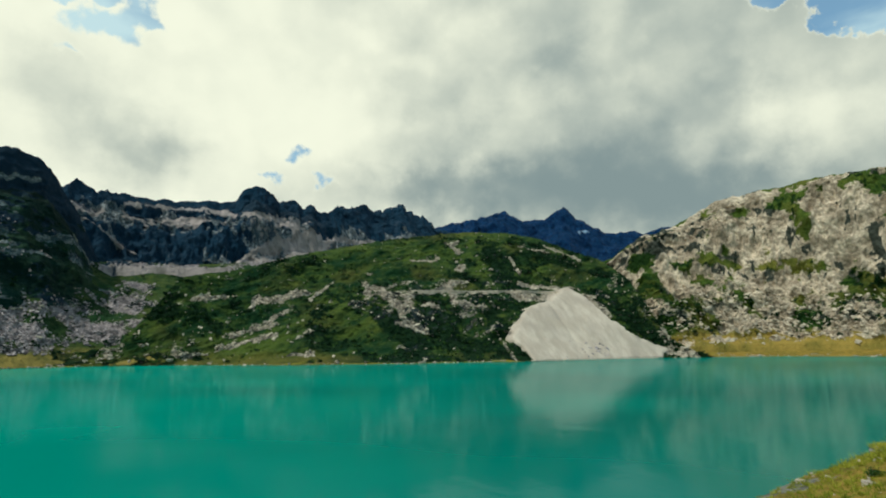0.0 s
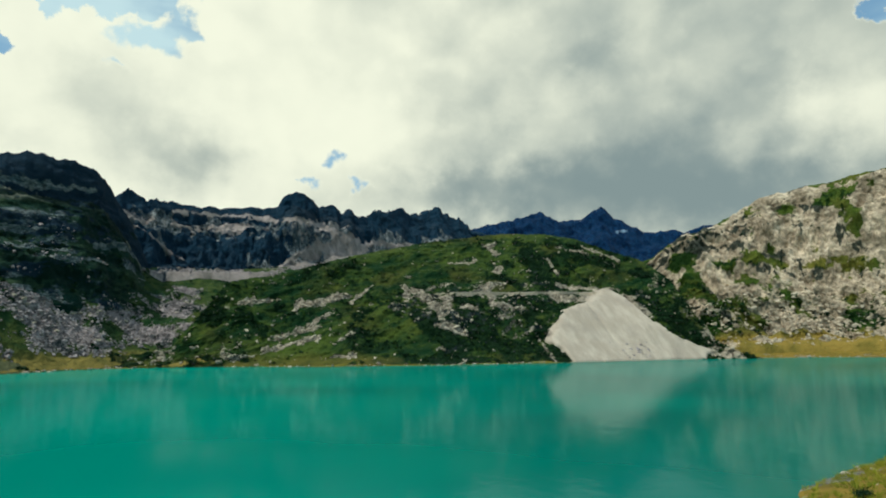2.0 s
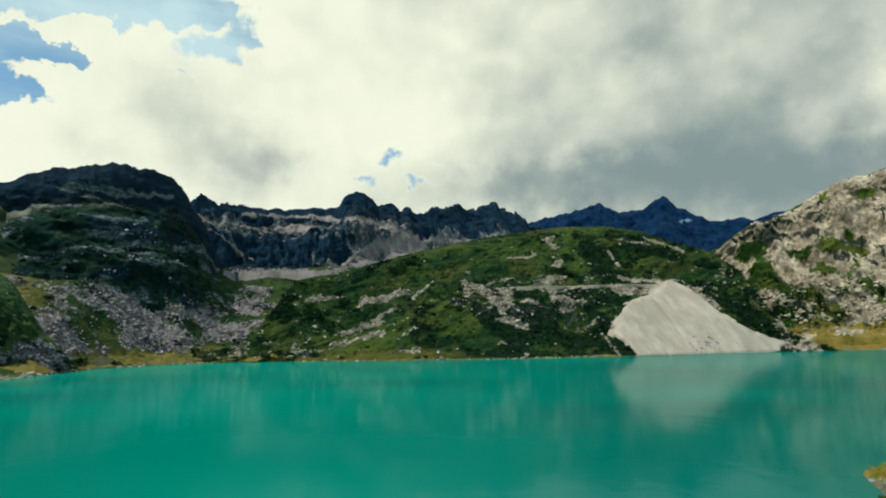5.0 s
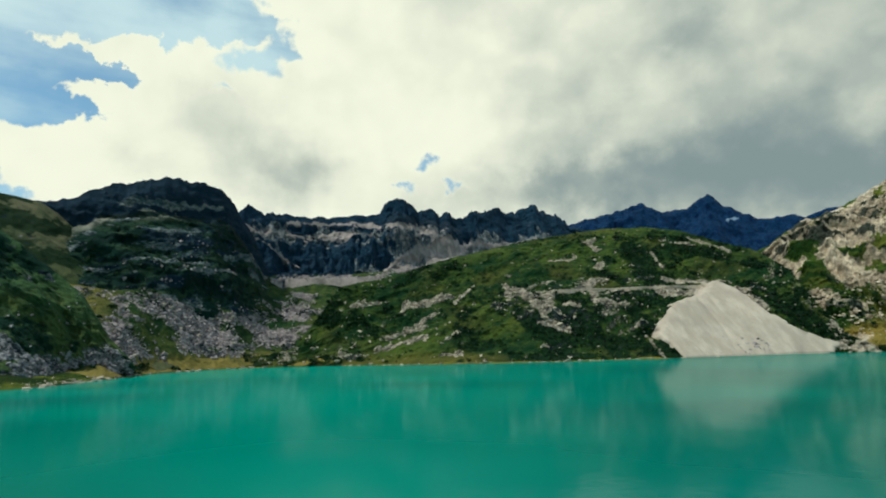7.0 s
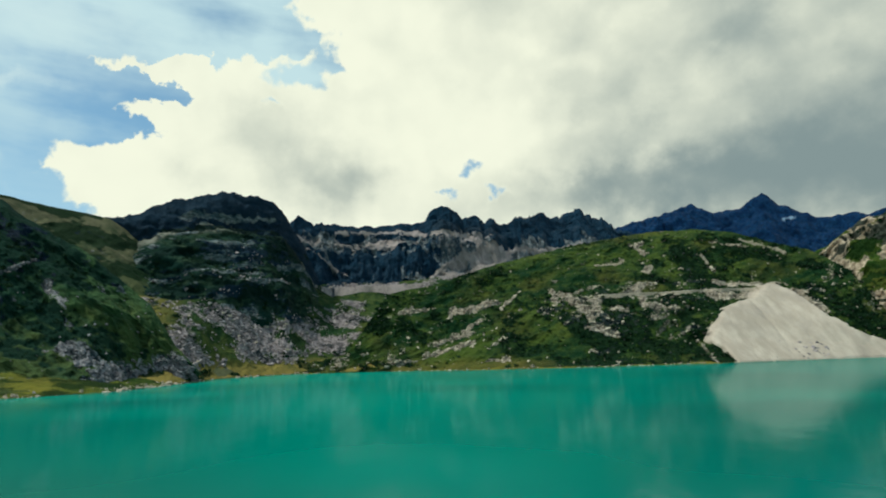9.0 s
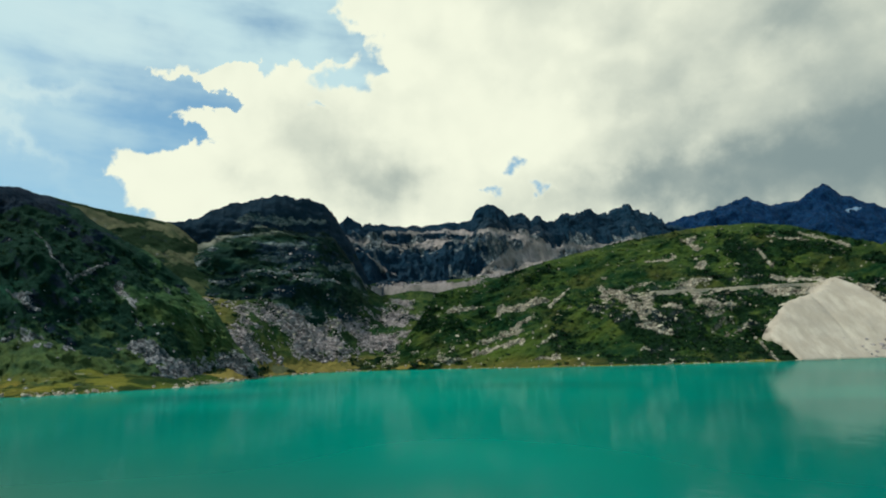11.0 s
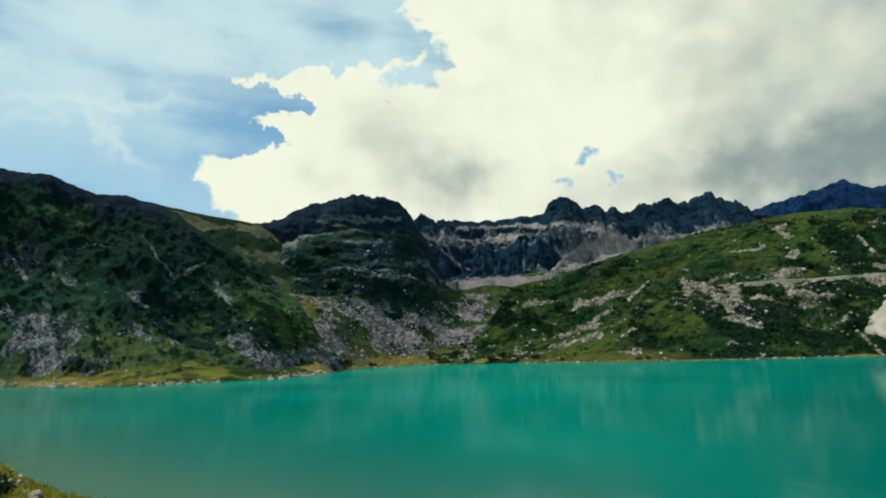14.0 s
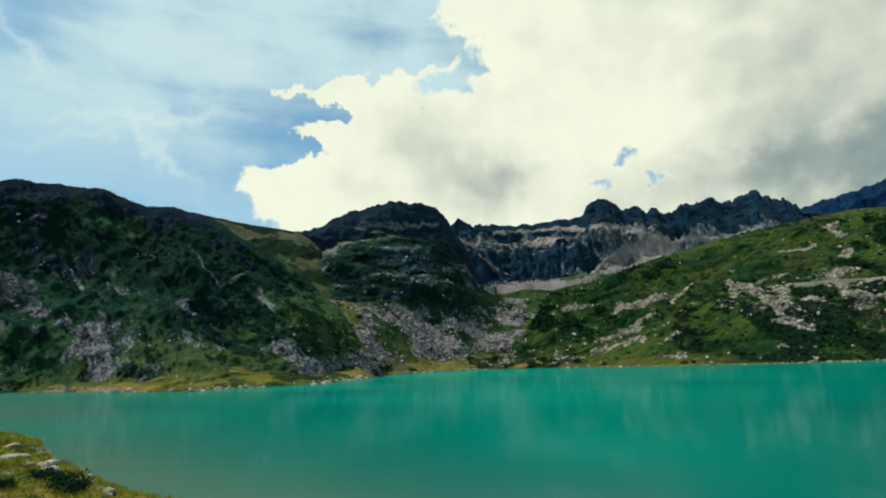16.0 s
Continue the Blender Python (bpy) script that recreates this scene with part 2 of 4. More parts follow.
def water_material():
    m = bpy.data.materials.new("glacial_water")
    m.use_nodes = True
    k = Nodes(m.node_tree)
    where = k.add("ShaderNodeTexCoord").outputs["Object"]
    cloudy = k.noise(k.scaled(where, 0.6, 1.0, 1.0), 0.016, 1.5, 0.5, 0.3)
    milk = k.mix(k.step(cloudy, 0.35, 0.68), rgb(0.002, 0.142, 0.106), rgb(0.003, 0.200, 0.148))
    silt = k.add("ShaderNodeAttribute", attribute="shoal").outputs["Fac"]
    bearing_tone = k.add("ShaderNodeAttribute", attribute="bearing_tone").outputs["Fac"]
    # reflected brightness and dark mottles put into the water's colour, by bearing
    milk = k.mix(bearing_tone, k.mix(0.40, milk, rgb(0.001, 0.070, 0.058)), rgb(0.004, 0.270, 0.192))
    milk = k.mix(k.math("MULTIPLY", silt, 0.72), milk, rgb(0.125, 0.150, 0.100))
    body = k.add("ShaderNodeBsdfDiffuse", {"Color": milk})
    wave = k.math("ADD", k.noise(k.scaled(where, 1.0, 0.45, 1.0), 0.22, 3.0, 0.6), k.math("MULTIPLY", k.noise(where, 1.1, 3.0, 0.6), 0.25))
    ripple = k.add("ShaderNodeBump", {"Height": wave, "Strength": 0.3, "Distance": 0.12})
    gloss = k.add("ShaderNodeBsdfGlossy", {"Color": rgb(0.9, 0.95, 0.95), "Roughness": 0.09, "Normal": ripple})
    fac = k.step(k.add("ShaderNodeLayerWeight", {"Blend": 0.5}).outputs["Facing"], 0.68, 0.97, 0.08, 0.34)
    k.add("ShaderNodeOutputMaterial", {0: k.add("ShaderNodeMixShader", {0: fac, 1: body, 2: gloss})})
    return m


M_HILL = terrain_material("hill_turf", (0.005, 0.025, 0.008), (0.058, 0.083, 0.014), (0.14, 0.115, 0.09), (0.54, 0.45, 0.35), (0.12, 0.085, 0.02), lay=28, drawn=1.8)
# the left slope's shade is mixed into these darker turf and rock colours
M_LEFT = terrain_material("shady_turf", (0.006, 0.034, 0.021), (0.044, 0.082, 0.029), (0.045, 0.068, 0.076), (0.28, 0.26, 0.265), (0.090, 0.088, 0.016), stone_shade=(0.002, 0.010, 0.022), lay=-36, drawn=2.4)
M_SADDLE = terrain_material("saddle_turf", (0.014, 0.038, 0.014), (0.055, 0.076, 0.022), (0.10, 0.105, 0.10), (0.23, 0.215, 0.195), (0.120, 0.108, 0.060), stone_shade=(0.004, 0.013, 0.022), lay=-30, drawn=1.8)
# near-black blue of buttress and cirque is their shade, given as rock colour
M_BUTT = terrain_material("shaded_crag", (0.006, 0.027, 0.020), (0.036, 0.060, 0.030), (0.05, 0.08, 0.09), (0.24, 0.25, 0.24), (0.27, 0.25, 0.20), stone_shade=(0.006, 0.019, 0.034), lay=-8, drawn=2.2)
M_CIRQUE = terrain_material("cirque_rock", (0.06, 0.065, 0.05), (0.13, 0.12, 0.095), (0.055, 0.082, 0.098), (0.27, 0.27, 0.265), (0.34, 0.275, 0.255), 1.8, stone_shade=(0.003, 0.021, 0.042), turf_shade=(0.004, 0.021, 0.038))
# the blue haze of distance is put into this rock's colour
M_FAR = terrain_material("hazed_rock", (0.003, 0.020, 0.060), (0.005, 0.026, 0.072), (0.002, 0.020, 0.066), (0.007, 0.038, 0.100), (0.1, 0.1, 0.1), 4.0, stone_shade=(0.002, 0.016, 0.055))
M_RIGHT = terrain_material("pale_crag", (0.014, 0.044, 0.007), (0.085, 0.112, 0.017), (0.29, 0.22, 0.15), (0.64, 0.51, 0.37), (0.27, 0.18, 0.04), 3.2, stone_shade=(0.030, 0.038, 0.030), crack=0.5, mottle=1.8)
M_TALUS = terrain_material("talus_ground", (0.012, 0.038, 0.012), (0.070, 0.085, 0.020), (0.13, 0.11, 0.108), (0.40, 0.33, 0.32), (0.20, 0.15, 0.04))
M_GROUND = terrain_material("shore_ground", (0.018, 0.045, 0.007), (0.13, 0.14, 0.018), (0.15, 0.14, 0.115), (0.32, 0.30, 0.26), (0.26, 0.165, 0.032), 0.6)
M_WATER = water_material()
M_BOULDER = rock_material("pale_boulder", (0.20, 0.163, 0.120), (0.51, 0.425, 0.325))
M_GRANITE = rock_material("tan_granite", (0.28, 0.22, 0.155), (0.60, 0.49, 0.37))
M_TALUSROCK = rock_material("pinkish_talus", (0.13, 0.11, 0.11), (0.44, 0.365, 0.355))
# the talus rock again, its colour darkened for the left slope's shade
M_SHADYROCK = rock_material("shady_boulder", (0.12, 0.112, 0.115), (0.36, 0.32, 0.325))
M_SHRUB = leaf_material("dwarf_pine", (0.004, 0.017, 0.008), (0.016, 0.042, 0.013))
M_ALDER = leaf_material("alder_leaf", (0.012, 0.038, 0.009), (0.045, 0.085, 0.014))
M_BLADE = leaf_material("grass_blade", (0.07, 0.11, 0.008), (0.40, 0.35, 0.04))


def scree_material():
    m, k, shader = surface("pale_scree", 0.95)
    where = k.add("ShaderNodeTexCoord").outputs["Object"]
    run = k.noise(k.scaled(where, 1.0, 0.4, 0.4), 0.12, 5.0, 0.6)
    fine, wide = k.noise(where, 1.6, 5.0, 0.7), k.noise(where, 0.05, 4.0)
    tint = k.mix(k.step(run, 0.35, 0.68), rgb(0.35, 0.285, 0.225), rgb(0.46, 0.38, 0.305))
    tint = k.mix(k.step(wide, 0.5, 0.7, 0.0, 0.5), tint, rgb(0.29, 0.24, 0.20))
    k.put(shader.inputs["Base Color"], k.mix(k.step(fine, 0.52, 0.72, 0.0, 0.5), tint, rgb(0.16, 0.14, 0.125)))
    k.put(shader.inputs["Normal"], k.add("ShaderNodeBump", {"Height": k.math("ADD", k.math("MULTIPLY", run, 1.5), fine), "Strength": 0.45, "Distance": 0.8}))
    return m


M_SCREE = scree_material()


# ---- large structure ----
def mesh_object(name, verts, faces, material, smooth=True):
    me = bpy.data.meshes.new(name)
    me.from_pydata([tuple(v) for v in verts] if not isinstance(verts, np.ndarray) else verts.tolist(), [], faces if isinstance(faces, list) else faces.tolist())
    me.materials.append(material)
    if smooth:
        me.polygons.foreach_set("use_smooth", [True] * len(me.polygons))
    me.update()
    return new(name, me)


def grid_faces(nu, nv):
    i = np.arange(nu - 1)[None, :] + nu * np.arange(nv - 1)[:, None]
    i = i.ravel()
    return np.stack([i, i + 1, i + 1 + nu, i + nu], 1)


def put_attribute(ob, name, values):
    ob.data.attributes.new(name, "FLOAT", "POINT").data.foreach_set("value", np.asarray(values, dtype=np.float32))


def inside(poly, x, y):
    """Which of the points lie in the polygon."""
    hit = np.zeros(len(x), bool)
    n = len(poly)
    for i in range(n):
        (x0, y0), (x1, y1) = poly[i], poly[(i + 1) % n]
        hit ^= ((y0 > y) != (y1 > y)) & (x < (x1 - x0) * (y - y0) / (y1 - y0 + 1e-9) + x0)
    return hit


def distance_to(poly, x, y, closed=True):
    best = np.full(len(x), 1e9)
    for i in range(len(poly) if closed else len(poly) - 1):
        (x0, y0), (x1, y1) = poly[i], poly[(i + 1) % len(poly)]
        dx, dy = x1 - x0, y1 - y0
        t = np.clip(((x - x0) * dx + (y - y0) * dy) / (dx * dx + dy * dy), 0, 1)
        best = np.minimum(best, np.hypot(x - x0 - t * dx, y - y0 - t * dy))
    return best


SHORE = [(-330, 190), (-260, 165), (-215, 156), (-175, 148), (-146, 146), (-134, 163), (-120, 188), (-124, 235), (-134, 300), (-120, 350),
         (-85, 374), (-50, 368), (8, 345), (80, 335), (157, 352), (220, 372), (278, 387), (333, 401), (390, 390), (440, 360), (480, 320), (540, 230),
         (420, 180), (240, 110), (120, 76), (62, 57), (46, 50), (35, 45), (22, 26), (-10, 8), (-32, 18), (-43, 23.5), (-58, 32), (-72, 40), (-100, 52), (-180, 80), (-330, 120)]


def ground_height(x, y):
    d = distance_to(SHORE, x, y)
    s = np.where(inside(SHORE, x, y), -d, d)
    p = np.stack([x, y, 0 * x], 1)
    s = s + 1.2 * fbm(p, 9.0, 3, 3) * ease(np.abs(s), 0, 6) + 1.5 * fbm(p, 14.0, 4, 5)
    near = np.hypot(x, y) < 140
    bank = np.where(near, 3.6 * (1 - np.exp(-np.maximum(s, 0) / 11.0)) + 0.02 * np.maximum(s, 0), np.minimum(0.16 * np.maximum(s, 0), 13) + 0.004 * np.maximum(s - 80, 0))
    rough = fbm(p, 5.0, 5, 8) * 0.5 * ease(s, 0, 5)
    return np.where(s < 0, np.maximum(s * 0.15, -6), bank + np.maximum(rough, -0.2 * bank)), s


def make_ground():
    rings = np.concatenate([np.geomspace(2, 16, 14), np.geomspace(17, 110, 110), np.geomspace(112, 700, 110), np.geomspace(720, 4800, 30)])
    a = np.radians(np.concatenate([np.linspace(-62, 62, 500), np.linspace(64, 298, 70)]))
    A, R = np.meshgrid(a, rings)
    x, y = (R * np.sin(A)).ravel(), (R * np.cos(A)).ravel()
    z, s = ground_height(x, y)
    nu = len(a)
    faces = grid_faces(nu, len(rings)).tolist()
    for j in range(len(rings) - 1):
        faces.append([j * nu + nu - 1, j * nu, (j + 1) * nu, (j + 1) * nu + nu - 1])
    faces.append(list(range(nu))[::-1])
    ob = mesh_object("ground", np.stack([x, y, z], 1), faces, M_GROUND)
    p = np.stack([x, y, z], 1)
    near = np.hypot(x, y) < 140
    put_attribute(ob, "rock", np.where(near, 0.12 + 0.5 * fbm(p, 8, 4, 21), 0.10 + 0.5 * fbm(p, 7, 4, 21)) + 0.25 * (1 - ease(s, 0.3, 2.5)))
    put_attribute(ob, "dry", np.clip(np.where(near, 0.6, np.where(x > 290, 0.9, np.where(x < -165, 0.55, np.where(x < -100, 0.16, 0.25)))) + 0.5 * fbm(p, 25, 3, 31), 0, 1))
    put_attribute(ob, "dark", 0.5 * fbm(p, 6, 4, 33) + np.where((x < -100) & ~near, np.where(x < -165, 0.2, 0.45) + 0.4 * fbm(p, 9, 3, 34), 0))
    tagged(ob, "uneven lakeshore of dry orange and green grass with stones", "ground", kind="structure")


make_ground()


def make_water():
    x, y = np.meshgrid(np.linspace(-420, 640, 213), np.linspace(8, 430, 86))
    p = np.stack([x.ravel(), y.ravel(), 0 * x.ravel()], 1)
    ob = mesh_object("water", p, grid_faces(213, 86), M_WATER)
    off = distance_to(SHORE, p[:, 0], p[:, 1])
    heading = np.degrees(np.arctan2(p[:, 0], p[:, 1]))
    # shoal: silt near shore, plus a left part bounded to fit the camera's view
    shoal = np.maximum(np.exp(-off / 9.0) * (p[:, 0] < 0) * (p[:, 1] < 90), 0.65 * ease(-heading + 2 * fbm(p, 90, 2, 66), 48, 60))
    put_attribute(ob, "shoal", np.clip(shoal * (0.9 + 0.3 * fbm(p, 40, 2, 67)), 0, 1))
    # paler round one bearing, darker to the right, to fit the camera's view
    put_attribute(ob, "bearing_tone", np.clip(0.30 - 0.22 * ease(heading, 8, 26) + 0.24 * np.exp(-((heading + 13 + 3 * fbm(p, 60, 2, 68)) / 15) ** 2) * ease(p[:, 1], 20, 45) + 0.20 * fbm(p * (0.5, 1, 1), 26, 3, 69), 0, 1))
    tagged(ob, "opaque turquoise glacial lake water with faint reflections", "lake", kind="structure")


make_water()

FORMS = {}


def strokes(rows, p, seed):
    """How far each point lies on one of the patches (x, z, x, z, width), drawn in the elevation, with frayed edges."""
    out = np.zeros(len(p))
    fray = np.stack([0.5 * fbm(p, 9.0, 3, seed) + 0.45 * fbm(p, 3.5, 3, seed + 7), 0.5 * fbm(p, 9.0, 3, seed + 5) + 0.45 * fbm(p, 3.5, 3, seed + 9)], 1)
    for x0, z0, x1, z1, wide in rows:
        px, pz = p[:, 0] + fray[:, 0] * (wide * 0.9 + 0.8), p[:, 2] + fray[:, 1] * (wide * 0.8 + 0.6)
        dx, dz = x1 - x0, z1 - z0
        t = np.clip(((px - x0) * dx + (pz - z0) * dz) / (dx * dx + dz * dz + 1e-6), 0, 1)
        d = np.hypot(px - x0 - t * dx, pz - z0 - t * dz)
        out = np.maximum(out, np.exp(-(d / (wide * 1.05)) ** 2.5))
    return out


def landform(name, ridge, foot, columns, rows, rise, material, label, category, rock, dry, bump=6.0, size=40.0, jag=1.0, jag_size=12.0, ribs=0.35, back=0.5, seed=0,
             bare=(), turf=(), dark=(), dim=None, block=1.2, block_size=5.0, calm=None, open_gain=0.8, turf_gain=1.15, clear=0.7, lay=0.0, drawn=1.0):
    """A mountainside between a foot line (heading, distance, height) and a ridge line (x, y, z), seen from the lake,
    with broken relief.
    rise: how the height climbs from foot to ridge. ribs: how far the relief is drawn out upwards.
    bare, turf, dark: patches of open rock, of grass and of painted shade or heather. block: the roughness of open rock.
    calm: where the relief fades."""
    ridge, foot = np.array(ridge, float), np.array(foot, float)
    heading = np.degrees(np.arctan2(ridge[:, 0], ridge[:, 1]))
    a = np.linspace(heading[0], heading[-1], columns)
    far, top = np.interp(a, heading, np.hypot(ridge[:, 0], ridge[:, 1])), np.interp(a, heading, ridge[:, 2])
    near, low = np.interp(a, foot[:, 0], foot[:, 1]), np.interp(a, foot[:, 0], foot[:, 2])
    front = int(rows * 0.88)
    v = np.concatenate([[0.0, 0.0], np.linspace(0, 1, front - 2), 1 + np.linspace(0.04, back, rows - front)])[:, None]
    climb = np.interp(np.minimum(v, 1), np.linspace(0, 1, len(rise)), rise)
    d = near + (far - near) * v
    z = low + (top - low) * climb - np.maximum(v - 1, 0) * (top - low + 20) * 1.1
    s, c = np.sin(np.radians(a)), np.cos(np.radians(a))
    sn, cn = np.tile(s, rows), np.tile(c, rows)
    u, vv = np.tile(a, rows), np.repeat(v.ravel(), columns)
    base = np.stack([d.ravel() * sn, d.ravel() * cn, z.ravel()], 1)
    q = base * (1, 1, ribs)
    if drawn != 1.0:
        cl, sl = math.cos(radians(lay)), math.sin(radians(lay))
        q = np.stack([(base[:, 0] * cl + base[:, 2] * sl) / drawn, base[:, 1] * 0.6, (base[:, 2] * cl - base[:, 0] * sl) * 1.25], 1)
    w = ease(vv, 0, 0.1) * (0.15 + 0.85 * (1 - ease(vv, 0.86, 1.0)))
    loud = w if calm is None else w * (1 - calm(base))
    rough = crags(q, size, 6, seed, 0.6) - 0.6
    fold = fbm(q, size * 2.2, 3, seed + 40)
    bald, sward = strokes(bare, base, seed + 11), strokes(turf, base, seed + 12)
    open_rock = rock(base, rough, u, vv) + open_gain * bald - turf_gain * sward
    shade = 0.9 * strokes(dark, base, seed + 13) - 1.2 * bald - clear * sward + (0 if dim is None else dim(base, u, vv))
    blocks = (crags((base if drawn == 1.0 else q) * (1, 1, 0.7), block_size, 4, seed + 90) - 0.5) * block * ease(open_rock, 0.3, 0.6) + 0.35 * block * fbm(base, block_size * 1.4, 3, seed + 95)
    d = d.ravel() - loud * (bump * (rough * 1.6 + fold * 0.8) + 1.2 * blocks)
    z = z.ravel() + loud * (bump * (0.55 * rough + 0.6 * fold) + 1.0 * blocks)
    teeth = crags(np.stack([far * s, far * c, 0 * s], 1), jag_size, 4, seed + 70) - 0.6
    z = z + ((jag(a) if callable(jag) else jag) * teeth * ease(v, 0.8, 1.0)).ravel()
    z[:columns] -= 40          # a skirt below the foot
    p = np.stack([d * sn, d * cn, z], 1)
    ob = mesh_object(name, p, grid_faces(columns, rows), material)
    nrm = np.zeros(len(p) * 3, dtype=np.float32)
    ob.data.vertices.foreach_get("normal", nrm)
    nrm = nrm.reshape(-1, 3).astype(float)
    open_rock = np.clip(open_rock + 0.45 * (0.55 - np.abs(nrm[:, 2])), -0.5, 1.5)
    put_attribute(ob, "rock", open_rock)
    put_attribute(ob, "dry", np.clip(dry(p, u, vv), 0, 1))
    put_attribute(ob, "dark", shade)
    tagged(ob, label, category, kind="structure")
    pick = (vv > 0.005) & (vv < 1.0)
    FORMS[name] = dict(p=p[pick], n=nrm[pick], rock=open_rock[pick], dark=shade[pick], v=vv[pick], grid=p.reshape(rows, columns, 3), normals=nrm.reshape(rows, columns, 3))
    return ob


def polar(rows):
    return [(d * math.sin(radians(a)), d * math.cos(radians(a)), z) for a, d, z in rows]


FAR = [(250, 2150, 380), (415, 2135, 422), (562, 2095, 455), (640, 2070, 465), (695, 2048, 485), (750, 2026, 497), (811, 1997, 516), (876, 1979, 476), (943, 1946, 488),
       (1009, 1901, 529), (1055, 1889, 481), (1110, 1866, 447), (1172, 1834, 418), (1237, 1788, 427), (1262, 1775, 411), (1300, 1743, 427), (1395, 1667, 431), (1524, 1546, 442)]
landform("far_mountain", FAR, [(5, 1500, 150), (48, 1500, 150)], 320, 70, (0, 0.3, 0.62, 1), M_FAR, "distant rocky peaks, coloured blue for haze, with a pointed summit", "mountain",
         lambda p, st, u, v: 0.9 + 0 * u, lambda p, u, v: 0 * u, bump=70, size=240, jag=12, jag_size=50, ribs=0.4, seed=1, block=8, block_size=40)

CIRQUE = [(-215, 545, 140), (-174, 557, 149), (-172, 567, 157), (-165, 575, 153), (-159, 583, 151), (-154, 592, 161), (-147, 606, 157), (-132, 620, 156), (-94, 656, 164), (-78, 663, 169), (-62, 669, 167),
          (-47, 675, 173), (-42, 677, 185), (-36, 680, 191), (-27, 684, 194), (-17, 693, 193), (-8, 710, 189), (-2, 722, 183), (4, 733, 188), (14, 748, 194), (22, 758, 194), (27, 768, 188), (33, 778, 197), (43, 797, 202), (52, 812, 195), (61, 827, 200), (83, 871, 222), (112, 927, 236), (139, 981, 255),
          (158, 1010, 249), (183, 1035, 258), (222, 1064, 280), (249, 1092, 271), (278, 1117, 271), (308, 1135, 251), (379, 1169, 243)]
CIRQUE_SCREE = [(-139, 147, -80, 154, 3.0), (-81, 156, -21, 151, 4.2), (-8, 154, 20, 151, 6.3), (20, 151, 46, 145, 4.5), (-15, 111, 27, 135, 6.0), (15, 115, 58, 139, 6.2), (-39, 89, -15, 117, 2.6), (-101, 78, -58, 77, 2.6),
                (63, 146, 192, 182, 4.4), (-155, 117, -118, 91, 0.7), (-25, 92, 30, 112, 4), (0, 124, 50, 140, 5)]
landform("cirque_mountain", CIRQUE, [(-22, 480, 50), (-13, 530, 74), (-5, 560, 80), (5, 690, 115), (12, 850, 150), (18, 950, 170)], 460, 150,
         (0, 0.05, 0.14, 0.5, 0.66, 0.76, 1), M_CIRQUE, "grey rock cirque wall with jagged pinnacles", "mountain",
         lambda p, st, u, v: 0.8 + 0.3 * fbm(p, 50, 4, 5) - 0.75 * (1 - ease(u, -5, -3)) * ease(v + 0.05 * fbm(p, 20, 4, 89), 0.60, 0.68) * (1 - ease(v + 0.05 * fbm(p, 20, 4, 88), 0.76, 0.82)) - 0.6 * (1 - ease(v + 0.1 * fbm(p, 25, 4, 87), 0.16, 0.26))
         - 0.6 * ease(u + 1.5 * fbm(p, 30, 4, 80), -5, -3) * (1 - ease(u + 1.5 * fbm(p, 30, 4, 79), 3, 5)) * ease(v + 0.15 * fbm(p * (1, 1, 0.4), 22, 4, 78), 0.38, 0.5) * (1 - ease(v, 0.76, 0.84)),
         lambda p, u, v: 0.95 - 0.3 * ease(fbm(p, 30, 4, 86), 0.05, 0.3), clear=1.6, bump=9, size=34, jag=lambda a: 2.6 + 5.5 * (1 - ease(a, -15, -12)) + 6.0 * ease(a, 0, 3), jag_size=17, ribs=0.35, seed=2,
         bare=[(-66, 144, -57, 121, 2.3), (-52, 149, -44, 124, 2.0), (-68, 106, -66, 85, 1.2), (-47, 101, -46, 86, 1.2), (-36, 134, -34, 119, 1.6), (-81, 92, -78, 85, 1.5), (6, 153, 35, 148, 5.0),
               (101, 204, 97, 166, 3.4), (141, 245, 149, 225, 4.0), (182, 232, 179, 207, 3.0), (-156, 142, -133, 124, 3.7), (-172, 148, -164, 137, 1.8), (-98, 130, -95, 118, 1.5), (-110, 134, -108, 122, 1.5), (-84, 132, -80, 115, 1.4)],
         turf=CIRQUE_SCREE, calm=lambda p: 0.7 * strokes(CIRQUE_SCREE, p, 14),
         # dark, dim: shade of the steep wall and skyline towers put into the colour
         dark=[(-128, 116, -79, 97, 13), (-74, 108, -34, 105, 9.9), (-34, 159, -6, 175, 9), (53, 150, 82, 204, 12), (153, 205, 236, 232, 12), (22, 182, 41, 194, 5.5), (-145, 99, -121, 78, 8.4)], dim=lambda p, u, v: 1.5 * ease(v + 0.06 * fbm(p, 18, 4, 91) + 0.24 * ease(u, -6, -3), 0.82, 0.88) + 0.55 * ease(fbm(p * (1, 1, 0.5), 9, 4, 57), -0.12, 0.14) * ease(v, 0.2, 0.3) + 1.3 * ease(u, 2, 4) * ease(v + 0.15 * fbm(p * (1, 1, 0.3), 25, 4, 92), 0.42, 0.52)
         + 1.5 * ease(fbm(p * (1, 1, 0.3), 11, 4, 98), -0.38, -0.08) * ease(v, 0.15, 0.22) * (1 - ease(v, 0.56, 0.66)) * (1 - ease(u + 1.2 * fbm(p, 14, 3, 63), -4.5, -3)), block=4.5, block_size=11)

